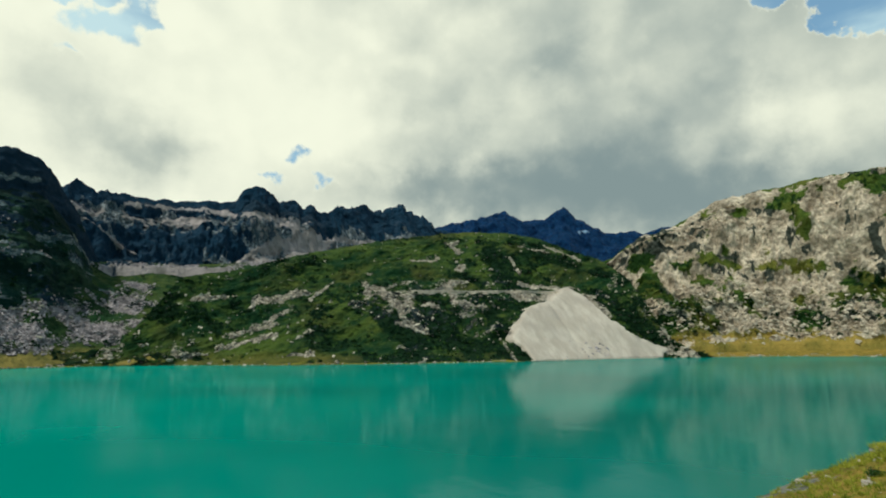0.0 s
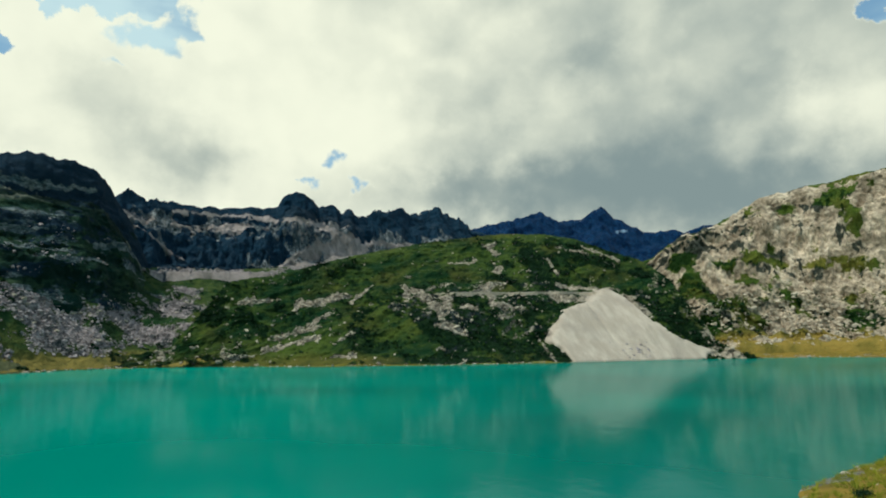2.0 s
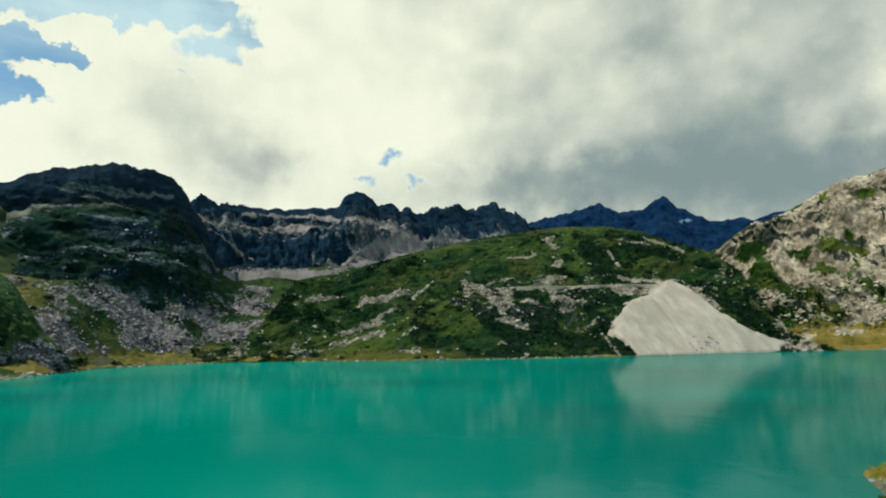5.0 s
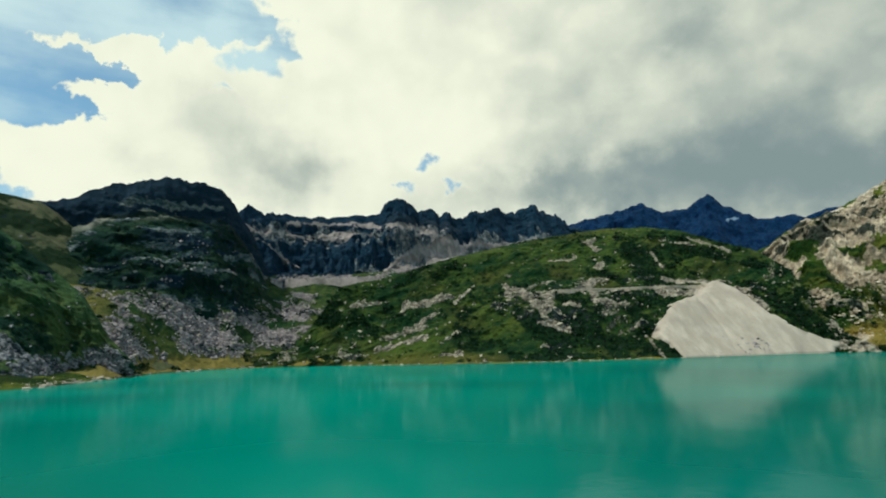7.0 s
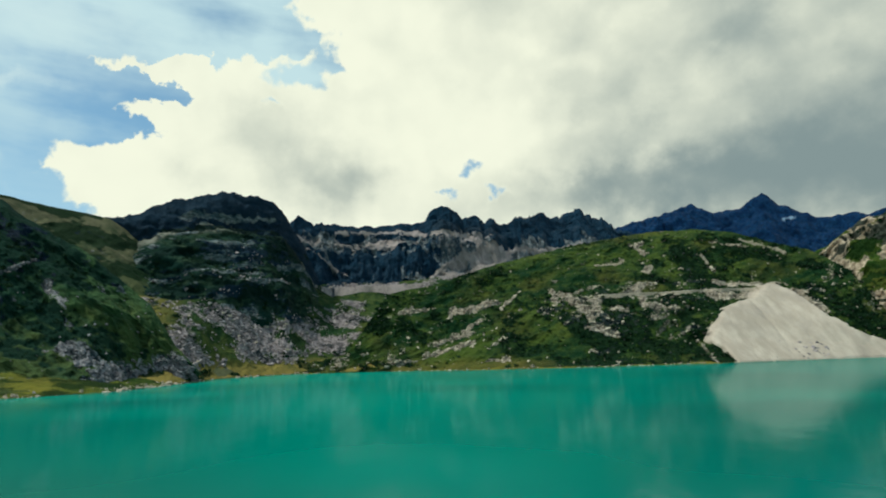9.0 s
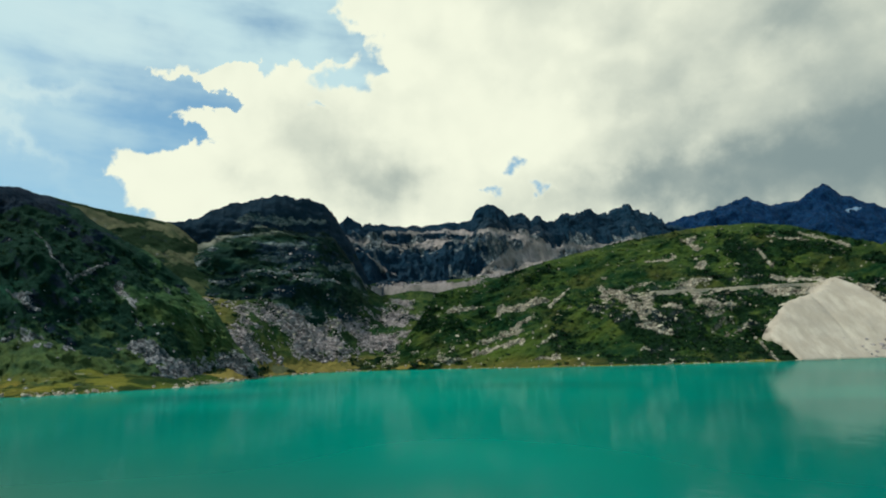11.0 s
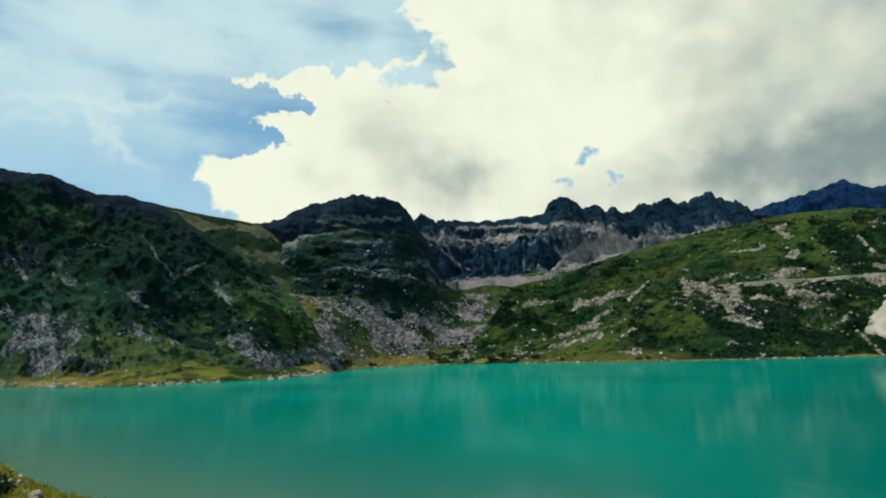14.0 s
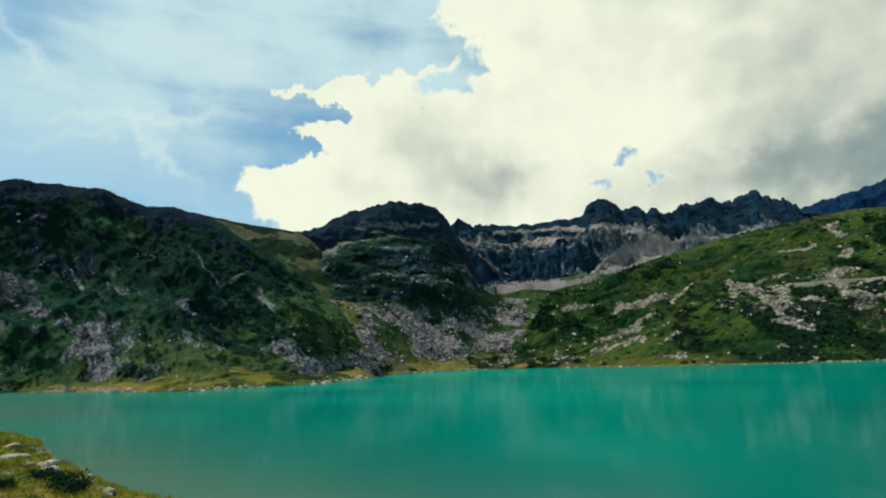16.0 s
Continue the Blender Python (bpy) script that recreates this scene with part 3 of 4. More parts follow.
BUTTRESS = [(-292, 352, 98), (-264, 369, 108), (-248, 389, 115), (-237, 394, 120), (-226, 409, 130), (-209, 426, 141), (-194, 437, 145), (-178, 449, 147), (-165, 465, 146),
            (-157, 481, 135), (-147, 500, 111), (-136, 519, 81), (-115, 526, 64)]
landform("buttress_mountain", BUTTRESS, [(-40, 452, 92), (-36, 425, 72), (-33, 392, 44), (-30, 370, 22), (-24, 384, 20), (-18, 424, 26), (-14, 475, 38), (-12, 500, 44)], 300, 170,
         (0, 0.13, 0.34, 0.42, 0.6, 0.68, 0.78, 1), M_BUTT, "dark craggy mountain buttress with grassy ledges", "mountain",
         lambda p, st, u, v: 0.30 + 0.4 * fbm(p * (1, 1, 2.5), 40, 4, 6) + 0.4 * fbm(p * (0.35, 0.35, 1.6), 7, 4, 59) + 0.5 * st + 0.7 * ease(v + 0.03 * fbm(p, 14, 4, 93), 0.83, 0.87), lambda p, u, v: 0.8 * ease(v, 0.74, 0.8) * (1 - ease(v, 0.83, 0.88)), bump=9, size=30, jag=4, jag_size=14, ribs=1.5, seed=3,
         bare=[(-211, 118, -190, 123, 2.9), (-190, 123, -163, 128, 3.0), (-190, 70, -150, 69, 1.1), (-193, 96, -162, 98, 0.9), (-213, 100, -201, 107, 0.9), (-163, 63, -139, 66, 1.3), (-145, 79, -135, 78, 1.9), (-184, 83, -164, 83, 0.9)],
         turf=[(-135, 77, -138, 77, 2.0), (-201, 101, -174, 110, 1.9), (-203, 81, -190, 80, 1.7)],
         # dark, dim: shaded face, cliff bands and cap painted as darker rock
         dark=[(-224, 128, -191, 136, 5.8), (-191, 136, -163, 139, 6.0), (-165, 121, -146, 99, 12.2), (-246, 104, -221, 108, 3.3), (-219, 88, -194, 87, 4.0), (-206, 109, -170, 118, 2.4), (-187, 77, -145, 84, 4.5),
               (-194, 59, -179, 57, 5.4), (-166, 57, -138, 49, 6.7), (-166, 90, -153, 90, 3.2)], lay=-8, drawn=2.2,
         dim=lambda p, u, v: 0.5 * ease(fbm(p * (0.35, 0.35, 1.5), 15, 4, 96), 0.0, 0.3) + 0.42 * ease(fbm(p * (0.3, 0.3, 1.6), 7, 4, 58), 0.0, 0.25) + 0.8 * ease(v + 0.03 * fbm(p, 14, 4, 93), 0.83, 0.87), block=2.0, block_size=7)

SADDLE = [(-340, 269, 111), (-323, 293, 119), (-304, 318, 120), (-293, 335, 118), (-269, 362, 114), (-262, 370, 114), (-250, 381, 111), (-240, 390, 102), (-228, 400, 90), (-212, 410, 76), (-190, 410, 62), (-160, 395, 30)]
landform("grassy_saddle", SADDLE, [(-52, 340, 30), (-38, 325, 20), (-30, 312, 2), (-25, 322, 0), (-21, 345, 0)], 200, 110, (0, 0.3, 0.65, 1), M_SADDLE, "smooth grassy mountain saddle", "hillside",
         lambda p, st, u, v: 0.14 + 0.5 * fbm(p, 22, 5, 7), lambda p, u, v: 0.8 * strokes([(-263, 110, -235, 90, 9), (-225, 84, -196, 69, 5.5), (-288, 113, -260, 100, 4.5)], p, 72) + 0.6 * ease(v, 0.35, 0.65) + 0.6 * fbm(p, 30, 4, 9) + 0.5 * (1 - ease(p[:, 2], 4, 30)), lay=-30, drawn=2.5, bump=5, size=30, jag=1, jag_size=20, seed=4,
         dark=[(-262, 100, -235, 92, 6), (-240, 76, -215, 70, 6)], dim=lambda p, u, v: 0.9 * ease(v + 0.03 * fbm(p, 14, 4, 85), 0.95, 0.98) * (1 - ease(u, -35, -33)) + 0.25 * ease(fbm(p, 9, 4, 74), 0.0, 0.25))

def aslant(p):
    """Points in beds that dip down to the right."""
    return np.stack([(p[:, 0] * 0.82 - p[:, 2] * 0.57) / 3.0, p[:, 1] * 0.4, p[:, 2] * 0.82 + p[:, 0] * 0.57], 1)


LEFT = [(-372, 120, 118), (-345, 165, 114), (-327, 199, 113), (-321, 207, 115), (-315, 216, 115), (-303, 224, 112), (-290, 231, 112), (-278, 239, 108), (-269, 244, 102), (-252, 253, 101),
        (-240, 258, 97), (-227, 262, 89), (-209, 265, 77), (-185, 270, 62), (-158, 273, 38), (-143, 270, 18), (-128, 266, 4.7)]
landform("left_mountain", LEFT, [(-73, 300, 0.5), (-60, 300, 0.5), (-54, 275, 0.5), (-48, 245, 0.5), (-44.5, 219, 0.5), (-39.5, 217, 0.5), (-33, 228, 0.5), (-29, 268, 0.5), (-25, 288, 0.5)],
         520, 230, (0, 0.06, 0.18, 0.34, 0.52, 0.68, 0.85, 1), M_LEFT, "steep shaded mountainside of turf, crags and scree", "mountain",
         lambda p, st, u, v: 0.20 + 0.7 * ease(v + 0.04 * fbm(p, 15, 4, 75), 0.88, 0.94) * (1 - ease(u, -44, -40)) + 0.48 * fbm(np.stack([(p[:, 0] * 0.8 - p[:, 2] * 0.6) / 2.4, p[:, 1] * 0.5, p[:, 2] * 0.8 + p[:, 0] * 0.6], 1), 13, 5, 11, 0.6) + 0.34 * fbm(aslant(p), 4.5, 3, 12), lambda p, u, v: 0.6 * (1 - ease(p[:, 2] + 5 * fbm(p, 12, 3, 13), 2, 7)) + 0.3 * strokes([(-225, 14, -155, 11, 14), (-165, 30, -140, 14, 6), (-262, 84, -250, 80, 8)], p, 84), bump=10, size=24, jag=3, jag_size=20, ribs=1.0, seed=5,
         bare=[(-288, 54, -276, 52, 3.5), (-273, 42, -262, 36, 2.3), (-252, 31, -228, 30, 2.2), (-239, 20, -213, 9, 3.8), (-234, 26, -228, 22, 2.1), (-158, 21, -148, 15, 2.0), (-148, 15, -132, 5, 2.1), (-206, 43, -193, 37, 1.0),
               (-195, 51, -194, 60, 0.8), (-228, 77, -194, 48, 0.6), (-183, 48, -162, 29, 0.8), (-302, 92, -300, 93, 1.1), (-248, 70, -233, 72, 1.0), (-207, 19, -193, 24, 0.9), (-180, 21, -169, 20, 1.0), (-193, 8, -187, 9, 1.1),
               (-174, 7, -171, 9, 1.0), (-190, 3, -153, 1, 1.1)],
         turf=[(-283, 94, -263, 92, 4.8), (-181, 17, -157, 8, 5.9), (-200, 21, -170, 9, 3.8), (-231, 46, -206, 30, 3.0), (-206, 17, -198, 12, 2.8), (-168, 41, -145, 20, 3.0)],
         # dark, dim: the slope's shade put into the colour, partly in slanting bands
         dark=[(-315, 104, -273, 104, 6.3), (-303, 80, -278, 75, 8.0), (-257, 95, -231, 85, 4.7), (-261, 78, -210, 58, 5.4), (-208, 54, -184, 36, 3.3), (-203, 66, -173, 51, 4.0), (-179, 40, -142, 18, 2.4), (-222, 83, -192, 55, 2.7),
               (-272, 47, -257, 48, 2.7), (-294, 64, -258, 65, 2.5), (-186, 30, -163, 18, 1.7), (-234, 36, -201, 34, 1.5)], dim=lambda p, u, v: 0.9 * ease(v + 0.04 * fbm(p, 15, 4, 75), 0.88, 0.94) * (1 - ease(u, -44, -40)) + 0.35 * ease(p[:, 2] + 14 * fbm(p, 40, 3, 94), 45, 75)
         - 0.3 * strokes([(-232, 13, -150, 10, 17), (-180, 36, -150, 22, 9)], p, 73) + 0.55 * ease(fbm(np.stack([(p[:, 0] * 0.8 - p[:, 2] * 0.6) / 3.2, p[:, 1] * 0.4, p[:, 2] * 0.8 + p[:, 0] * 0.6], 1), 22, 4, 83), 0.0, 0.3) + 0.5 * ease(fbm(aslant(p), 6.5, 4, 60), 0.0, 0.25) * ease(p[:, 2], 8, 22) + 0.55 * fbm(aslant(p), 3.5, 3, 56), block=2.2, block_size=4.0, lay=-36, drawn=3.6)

TALUS = polar([(-32, 390, 52), (-28, 392, 48), (-24, 410, 52), (-18, 455, 62), (-13.5, 560, 82), (-8, 580, 84), (-2.5, 600, 92), (3, 620, 95)])
landform("talus_slope", TALUS, [(-32, 262, 0.5), (-28, 272, 0.5), (-24, 328, 0.5), (-20, 366, 0.5), (-15, 386, 0.5), (-10, 376, 0.5), (4, 350, 0.5)], 300, 160, (0, 0.13, 0.35, 0.58, 0.8, 1), M_TALUS,
         "valley slope covered with pinkish grey talus blocks", "talus", lambda p, st, u, v: 0.42 + 0.95 * fbm(p, 20, 5, 15) - 0.8 * (1 - ease(p[:, 2] + 5 * fbm(p, 15, 3, 4), 5, 12)) - 0.5 * ease(-u, 26, 30) * (1 - ease(p[:, 2], 20, 34)),
         lambda p, u, v: 1.0 * (1 - ease(p[:, 2], 4, 12)) + 0.5 * ease(-u, 26, 30), bump=3.0, size=24, jag=0.5, seed=6, dark=[(-75, 37, -55, 36, 7), (-95, 42, -88, 42, 5), (-60, 28, -40, 30, 6)], dim=lambda p, u, v: 0.6 * ease(fbm(p, 18, 4, 82), 0.12, 0.3), block=1.3, block_size=4)

SCREE = [(161, -60), (161, 0), (161, 8), (156, 14), (164, 22), (173, 29), (185, 38), (197, 41), (212, 45), (224, 52), (234, 58), (244, 57), (249, 48), (251, 38), (255, 29), (262, 20), (270, 14), (284, 10), (291, 6), (277, 0), (277, -60)]


def scree_depth(p):
    """Metres inside (+) or outside (-) the scree's outline, in the elevation, with a frayed edge."""
    d = distance_to(SCREE, p[:, 0], p[:, 2])
    return np.where(inside(SCREE, p[:, 0], p[:, 2]), d, -d) + 1.6 * fbm(p, 7.0, 4, 77)


HILL = [(-138, 366, 0), (-118, 380, 4.5), (-100, 388, 7.5), (-85, 393, 12), (-74, 413, 32), (-61, 434, 57), (-20, 466, 69), (29, 513, 90), (87, 545, 108), (149, 571, 122), (185, 570, 127), (227, 556, 125),
        (253, 539, 118), (279, 507, 99), (292, 478, 87), (296, 443, 64), (299, 419, 35), (303, 401, 13.3), (313, 390, 5.5), (326, 384, 0)]
HILL_ROCK = [(-30, 10, 3, 19, 1.8), (-22, 20, 0, 25, 3.3), (-4, 28, 9, 35, 1.9), (-7, 44, 23, 50, 2.5), (-14, 40, -10, 47, 2.0), (-50, 43, -31, 46, 1.5), (5, 5, 25, 6, 1.3), (26, 44, 63, 78, 1.1), (68, 56, 67, 48, 2.0),
             (72, 51, 80, 45, 2.4), (79, 47, 86, 34, 3.0), (80, 24, 96, 21, 1.4), (102, 38, 114, 36, 1.9), (112, 80, 140, 87, 1.1), (73, 66, 92, 71, 0.9), (158, 103, 163, 96, 3.1), (130, 41, 152, 41, 1.6)]
HILL_ROCK_RIGHT = [(95, 43, 92, 35, 2.8), (85, 27, 100, 19, 1.2), (132, 51, 130, 43, 2.0), (109, 39, 112, 37, 2.1), (152, 72, 159, 78, 2.2), (208, 88, 205, 74, 1.3), (198, 63, 252, 61, 1.8), (254, 107, 274, 90, 1.4), (163, 105, 170, 108, 2.5),
                   (226, 101, 249, 98, 2.2), (151, 15, 149, 1, 1.2), (186, 50, 236, 54, 3.2), (252, 52, 256, 38, 4.0), (285, 6, 313, 3, 3.4)]
landform("hill", HILL, [(-21, 360, -1), (-17, 380, -0.5), (-13, 378, 0.4), (-8, 370, 0.4), (1, 348, 0.4), (13, 346, 0.4), (24, 386, 0.4), (30.6, 432, 0.4), (35.7, 474, 0.4), (38, 488, 0.2), (41, 500, -1)], 620, 270,
         (0, 0.12, 0.28, 0.42, 0.55, 0.7, 0.86, 1), M_HILL, "rounded green hill with shrubs and pale rock outcrops", "hill",
         lambda p, st, u, v: 0.18 + 0.20 * ease(p[:, 0], 40, 90) * (1 - ease(p[:, 2], 60, 85)) + 0.42 * fbm(np.stack([(p[:, 0] * 0.88 + p[:, 2] * 0.47) / 2.2, p[:, 1] * 0.5, p[:, 2] * 0.88 - p[:, 0] * 0.47], 1), 16, 5, 17, 0.6) + 0.25 * st, lambda p, u, v: 0.5 * (1 - ease(p[:, 2], 2, 9)) * (1 - ease(p[:, 0], 40, 70)) + 0.35 * fbm(p, 30, 3, 19), bump=5.5, size=28, jag=1.5, jag_size=14, ribs=1.1, seed=7,
         bare=HILL_ROCK + HILL_ROCK_RIGHT,
         turf=[(37, 68, 119, 105, 7.6), (47, 28, 69, 12, 6.0), (232, 79, 271, 68, 2.6), (83, 66, 136, 75, 4.8), (135, 96, 157, 96, 3.2)],
         dark=[(195, 107, 186, 63, 10.4), (142, 67, 165, 61, 4.3), (239, 93, 283, 73, 5.4), (259, 46, 287, 15, 5.9), (104, 48, 110, 41, 4.3), (150, 47, 180, 41, 3.6), (153, 31, 162, 19, 5.0), (75, 23, 83, 10, 4.4), (112, 15, 155, 7, 4.6),
               (55, 3, 103, 2, 2.4), (159, 10, 157, 4, 3.1), (67, 29, 73, 27, 3.1), (258, 59, 272, 52, 3.6), (-39, 28, -31, 21, 3.7), (-27, 43, -15, 33, 2.6), (-19, 60, -1, 68, 1.9), (38, 49, 44, 43, 2.2), (-74, 32, -48, 33, 6.0)], lay=28, drawn=2.0,
         dim=lambda p, u, v: 0.55 * ease(fbm(np.stack([(p[:, 0] * 0.88 + p[:, 2] * 0.47) / 2.0, p[:, 1] * 0.5, p[:, 2] * 0.88 - p[:, 0] * 0.47], 1), 24, 4, 81), 0.05, 0.3) + 0.5 * ease(p[:, 0] + 12 * fbm(p, 20, 3, 70), 60, 105) * (1 - ease(p[:, 2] + 8 * fbm(p, 20, 3, 69), 42, 58)) + 0.4 * fbm(p, 7, 3, 68), block=2.2, block_size=4.5, calm=lambda p: ease(scree_depth(p), -3, 3))

RIGHT = [(300, 560, 80), (344, 549, 103), (373, 538, 123), (416, 527, 140), (453, 516, 163), (476, 508, 170), (505, 477, 173), (528, 449, 177), (543, 431, 177), (560, 406, 180), (600, 330, 182), (640, 200, 170)]
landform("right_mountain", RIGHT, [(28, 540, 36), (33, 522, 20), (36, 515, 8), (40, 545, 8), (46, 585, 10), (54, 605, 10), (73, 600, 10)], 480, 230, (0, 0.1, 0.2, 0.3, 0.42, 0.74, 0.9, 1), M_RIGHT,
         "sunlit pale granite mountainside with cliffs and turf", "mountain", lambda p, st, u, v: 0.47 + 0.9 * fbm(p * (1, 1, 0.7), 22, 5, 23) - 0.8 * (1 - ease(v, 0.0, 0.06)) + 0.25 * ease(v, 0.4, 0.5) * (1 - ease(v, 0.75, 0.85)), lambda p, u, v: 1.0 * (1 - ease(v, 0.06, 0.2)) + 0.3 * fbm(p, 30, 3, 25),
         bump=11, size=24, jag=3, jag_size=14, ribs=0.28, seed=8,
         bare=[(441, 143, 423, 104, 5.9), (450, 139, 453, 106, 11.8), (476, 132, 469, 95, 10.5), (506, 140, 507, 91, 10.4), (502, 97, 512, 80, 5.2), (345, 77, 387, 94, 5.5), (341, 100, 344, 104, 2.5), (332, 92, 338, 73, 2.8),
               (367, 57, 477, 68, 10.3), (380, 35, 468, 22, 6.9), (440, 158, 530, 168, 6.0), (526, 151, 533, 125, 12)],
         turf=[(493, 138, 491, 110, 7.2), (476, 88, 489, 83, 5.1), (407, 91, 447, 86, 4.4), (383, 80, 403, 89, 4.9), (442, 29, 454, 35, 4.3), (485, 54, 475, 44, 3.1), (346, 20, 432, 20, 2.8), (344, 58, 355, 46, 4.0)],
         # cliff clefts are dark streaks put into the colour, not relief; scrub patches too
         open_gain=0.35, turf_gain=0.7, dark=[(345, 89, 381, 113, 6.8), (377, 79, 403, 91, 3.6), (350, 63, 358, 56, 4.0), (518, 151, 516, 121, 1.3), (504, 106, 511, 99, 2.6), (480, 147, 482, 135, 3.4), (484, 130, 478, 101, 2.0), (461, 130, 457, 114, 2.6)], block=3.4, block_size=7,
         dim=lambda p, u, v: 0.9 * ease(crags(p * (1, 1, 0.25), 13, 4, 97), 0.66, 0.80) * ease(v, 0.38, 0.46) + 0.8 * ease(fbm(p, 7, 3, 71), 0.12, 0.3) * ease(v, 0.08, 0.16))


# ---- scree fan and track on the hill ----
def make_scree():
    g, nr = FORMS["hill"]["grid"], FORMS["hill"]["normals"]
    rows, cols = g.shape[:2]
    p = g.reshape(-1, 3)
    depth = scree_depth(p)
    keep = (depth > -3.5) & (np.arange(rows * cols) // cols < rows * 0.8)
    q = p.copy()
    lift = -1.2 + 2.0 * ease(depth, -2.0, 1.5) + 0.25 * fbm(p * (1, 0.3, 0.3), 5.0, 4, 61) * ease(depth, 0, 2)
    # a runnel down from the apex
    run = np.abs(p[:, 0] - (209 + np.maximum(14 - p[:, 2], 0) * 1.4)) + 1.2 * fbm(p, 8, 3, 62)
    lift -= 0.55 * np.exp(-(run / 1.8) ** 2) * ease(depth, 0, 2) * ease(p[:, 2], 6, 14)
    q += nr.reshape(-1, 3) * lift[:, None] + np.stack([0 * lift, -0.5 * lift, 0 * lift], 1)
    q[:, 2] = np.maximum(q[:, 2], -1.0)
    f = grid_faces(cols, rows)
    f = f[keep[f].all(1)]
    used, f = np.unique(f, return_inverse=True)
    ob = mesh_object("scree_fan", q[used], f.reshape(-1, 4), M_SCREE)
    tagged(ob, "pale grey fan of loose scree running down to the water", "scree", kind="structure")


make_scree()


def make_track():
    g = FORMS["hill"]["grid"]
    line = []
    for col in range(g.shape[1]):
        c = g[4:200, col]
        row = int(np.argmin(np.abs(c[:, 2] - (50.0 + 0.035 * (c[:, 0] - 101)))))
        if 96 < c[row, 0] < 238:
            line.append(c[row])
    line = np.array(line)
    ker = np.ones(15) / 15
    pad = np.pad(line, ((7, 7), (0, 0)), mode="edge")
    line = np.stack([np.convolve(pad[:, i], ker, "valid") for i in range(3)], 1)
    n = len(line)
    wob = value_noise(line * 0.5, 4) * 0.25
    prof = [(2.5, 1.2), (-2.2, 0.9), (-2.5, 0.7), (-2.9, -2.2)]
    out = line[:, :2] / np.linalg.norm(line[:, :2], axis=1)[:, None]
    v = np.concatenate([np.column_stack([line[:, :2] + out * (r + wob[:, None] * (r < 0)), line[:, 2] + h + wob]) for r, h in prof])
    ob = mesh_object("track", v, grid_faces(n, len(prof)), M_BOULDER, smooth=False)
    tagged(ob, "pale stone-walled mountain track crossing the hill", "track", kind="structure")


make_track()


# ---- scattered stones and shrubs ----
def stone_meshes(count, points, seed):
    """Angular broken blocks."""
    rng = random.Random(seed)
    out = []
    for i in range(count):
        bm = bmesh.new()
        stretch = (rng.uniform(0.8, 1.3), rng.uniform(0.6, 1.0), rng.uniform(0.45, 0.8))
        for n in range(points):
            way = Vector((rng.gauss(0, 1), rng.gauss(0, 1), rng.gauss(0, 1))).normalized()
            way = Vector([max(min(c * 1.25, 0.85), -0.85) for c in way])
            bm.verts.new([c * k for c, k in zip(way, stretch)])
        hull = bmesh.ops.convex_hull(bm, input=bm.verts)
        loose = [v for v in bm.verts if not v.link_faces]
        bmesh.ops.delete(bm, geom=loose, context="VERTS")
        bmesh.ops.triangulate(bm, faces=bm.faces)
        bm.verts.index_update()
        out.append((np.array([v.co[:] for v in bm.verts]), np.array([[v.index for v in f.verts] for f in bm.faces])))
        bm.free()
    return out


STONES = stone_meshes(12, 13, 5)


def turns(n, rng, tilt):
    a, b, c = rng.uniform(0, 2 * np.pi, n), rng.normal(0, tilt, n), rng.normal(0, tilt, n)
    ca, sa_, cb, sb, cc, sc = np.cos(a), np.sin(a), np.cos(b), np.sin(b), np.cos(c), np.sin(c)
    z = np.zeros(n)
    o = np.ones(n)
    rz = np.stack([ca, -sa_, z, sa_, ca, z, z, z, o], 1).reshape(n, 3, 3)
    rx = np.stack([o, z, z, z, cb, -sb, z, sb, cb], 1).reshape(n, 3, 3)
    ry = np.stack([cc, z, sc, z, o, z, -sc, z, cc], 1).reshape(n, 3, 3)
    return rz @ rx @ ry


def scatter(name, places, sizes, kinds, material, label, category, seed, squash=1.0, tilt=0.3, smooth=False):
    """Many small pieces of a few kinds, joined into one mesh."""
    rng = np.random.default_rng(seed)
    rot = turns(len(places), rng, tilt)
    verts, faces, base = [], [], 0
    which = rng.integers(0, len(kinds), len(places))
    for i, (kv, kf) in enumerate(kinds):
        at = np.nonzero(which == i)[0]
        if not len(at):
            continue
        v = np.einsum("nij,kj->nki", rot[at], kv) * sizes[at][:, None, None] * np.array([1, 1, squash]) + places[at][:, None, :]
        verts.append(v.reshape(-1, 3))
        faces.append((kf[None] + (np.arange(len(at)) * len(kv))[:, None, None] + base).reshape(-1, kf.shape[1]))
        base += v.shape[0] * v.shape[1]
    ob = mesh_object(name, np.concatenate(verts), np.concatenate(faces), material, smooth)
    return tagged(ob, label, category, kind="stuff")


def choose(form, count, weight, seed, lift=0.0):
    f = FORMS[form]
    rng = np.random.default_rng(seed)
    w = np.maximum(weight(f), 0)
    # the grid is closer where the slope is near: weigh by distance squared
    w = w * (f["p"][:, 0] ** 2 + f["p"][:, 1] ** 2)
    at = rng.choice(len(w), count, replace=False, p=w / w.sum())
    p = f["p"][at] + rng.normal(0, 0.3, (count, 3)) * (1, 1, 0)
    p[:, 2] += lift
    return p, rng


def spread(rng, n, lo, hi):
    """Many small, few large."""
    return lo + (hi - lo) * rng.random(n) ** 2.6


def stones(form, count, lo, hi, weight, label, seed, material):
    p, rng = choose(form, count, weight, seed)
    scatter("boulders", p, spread(rng, count, lo, hi), STONES, material, label, "boulders", seed)


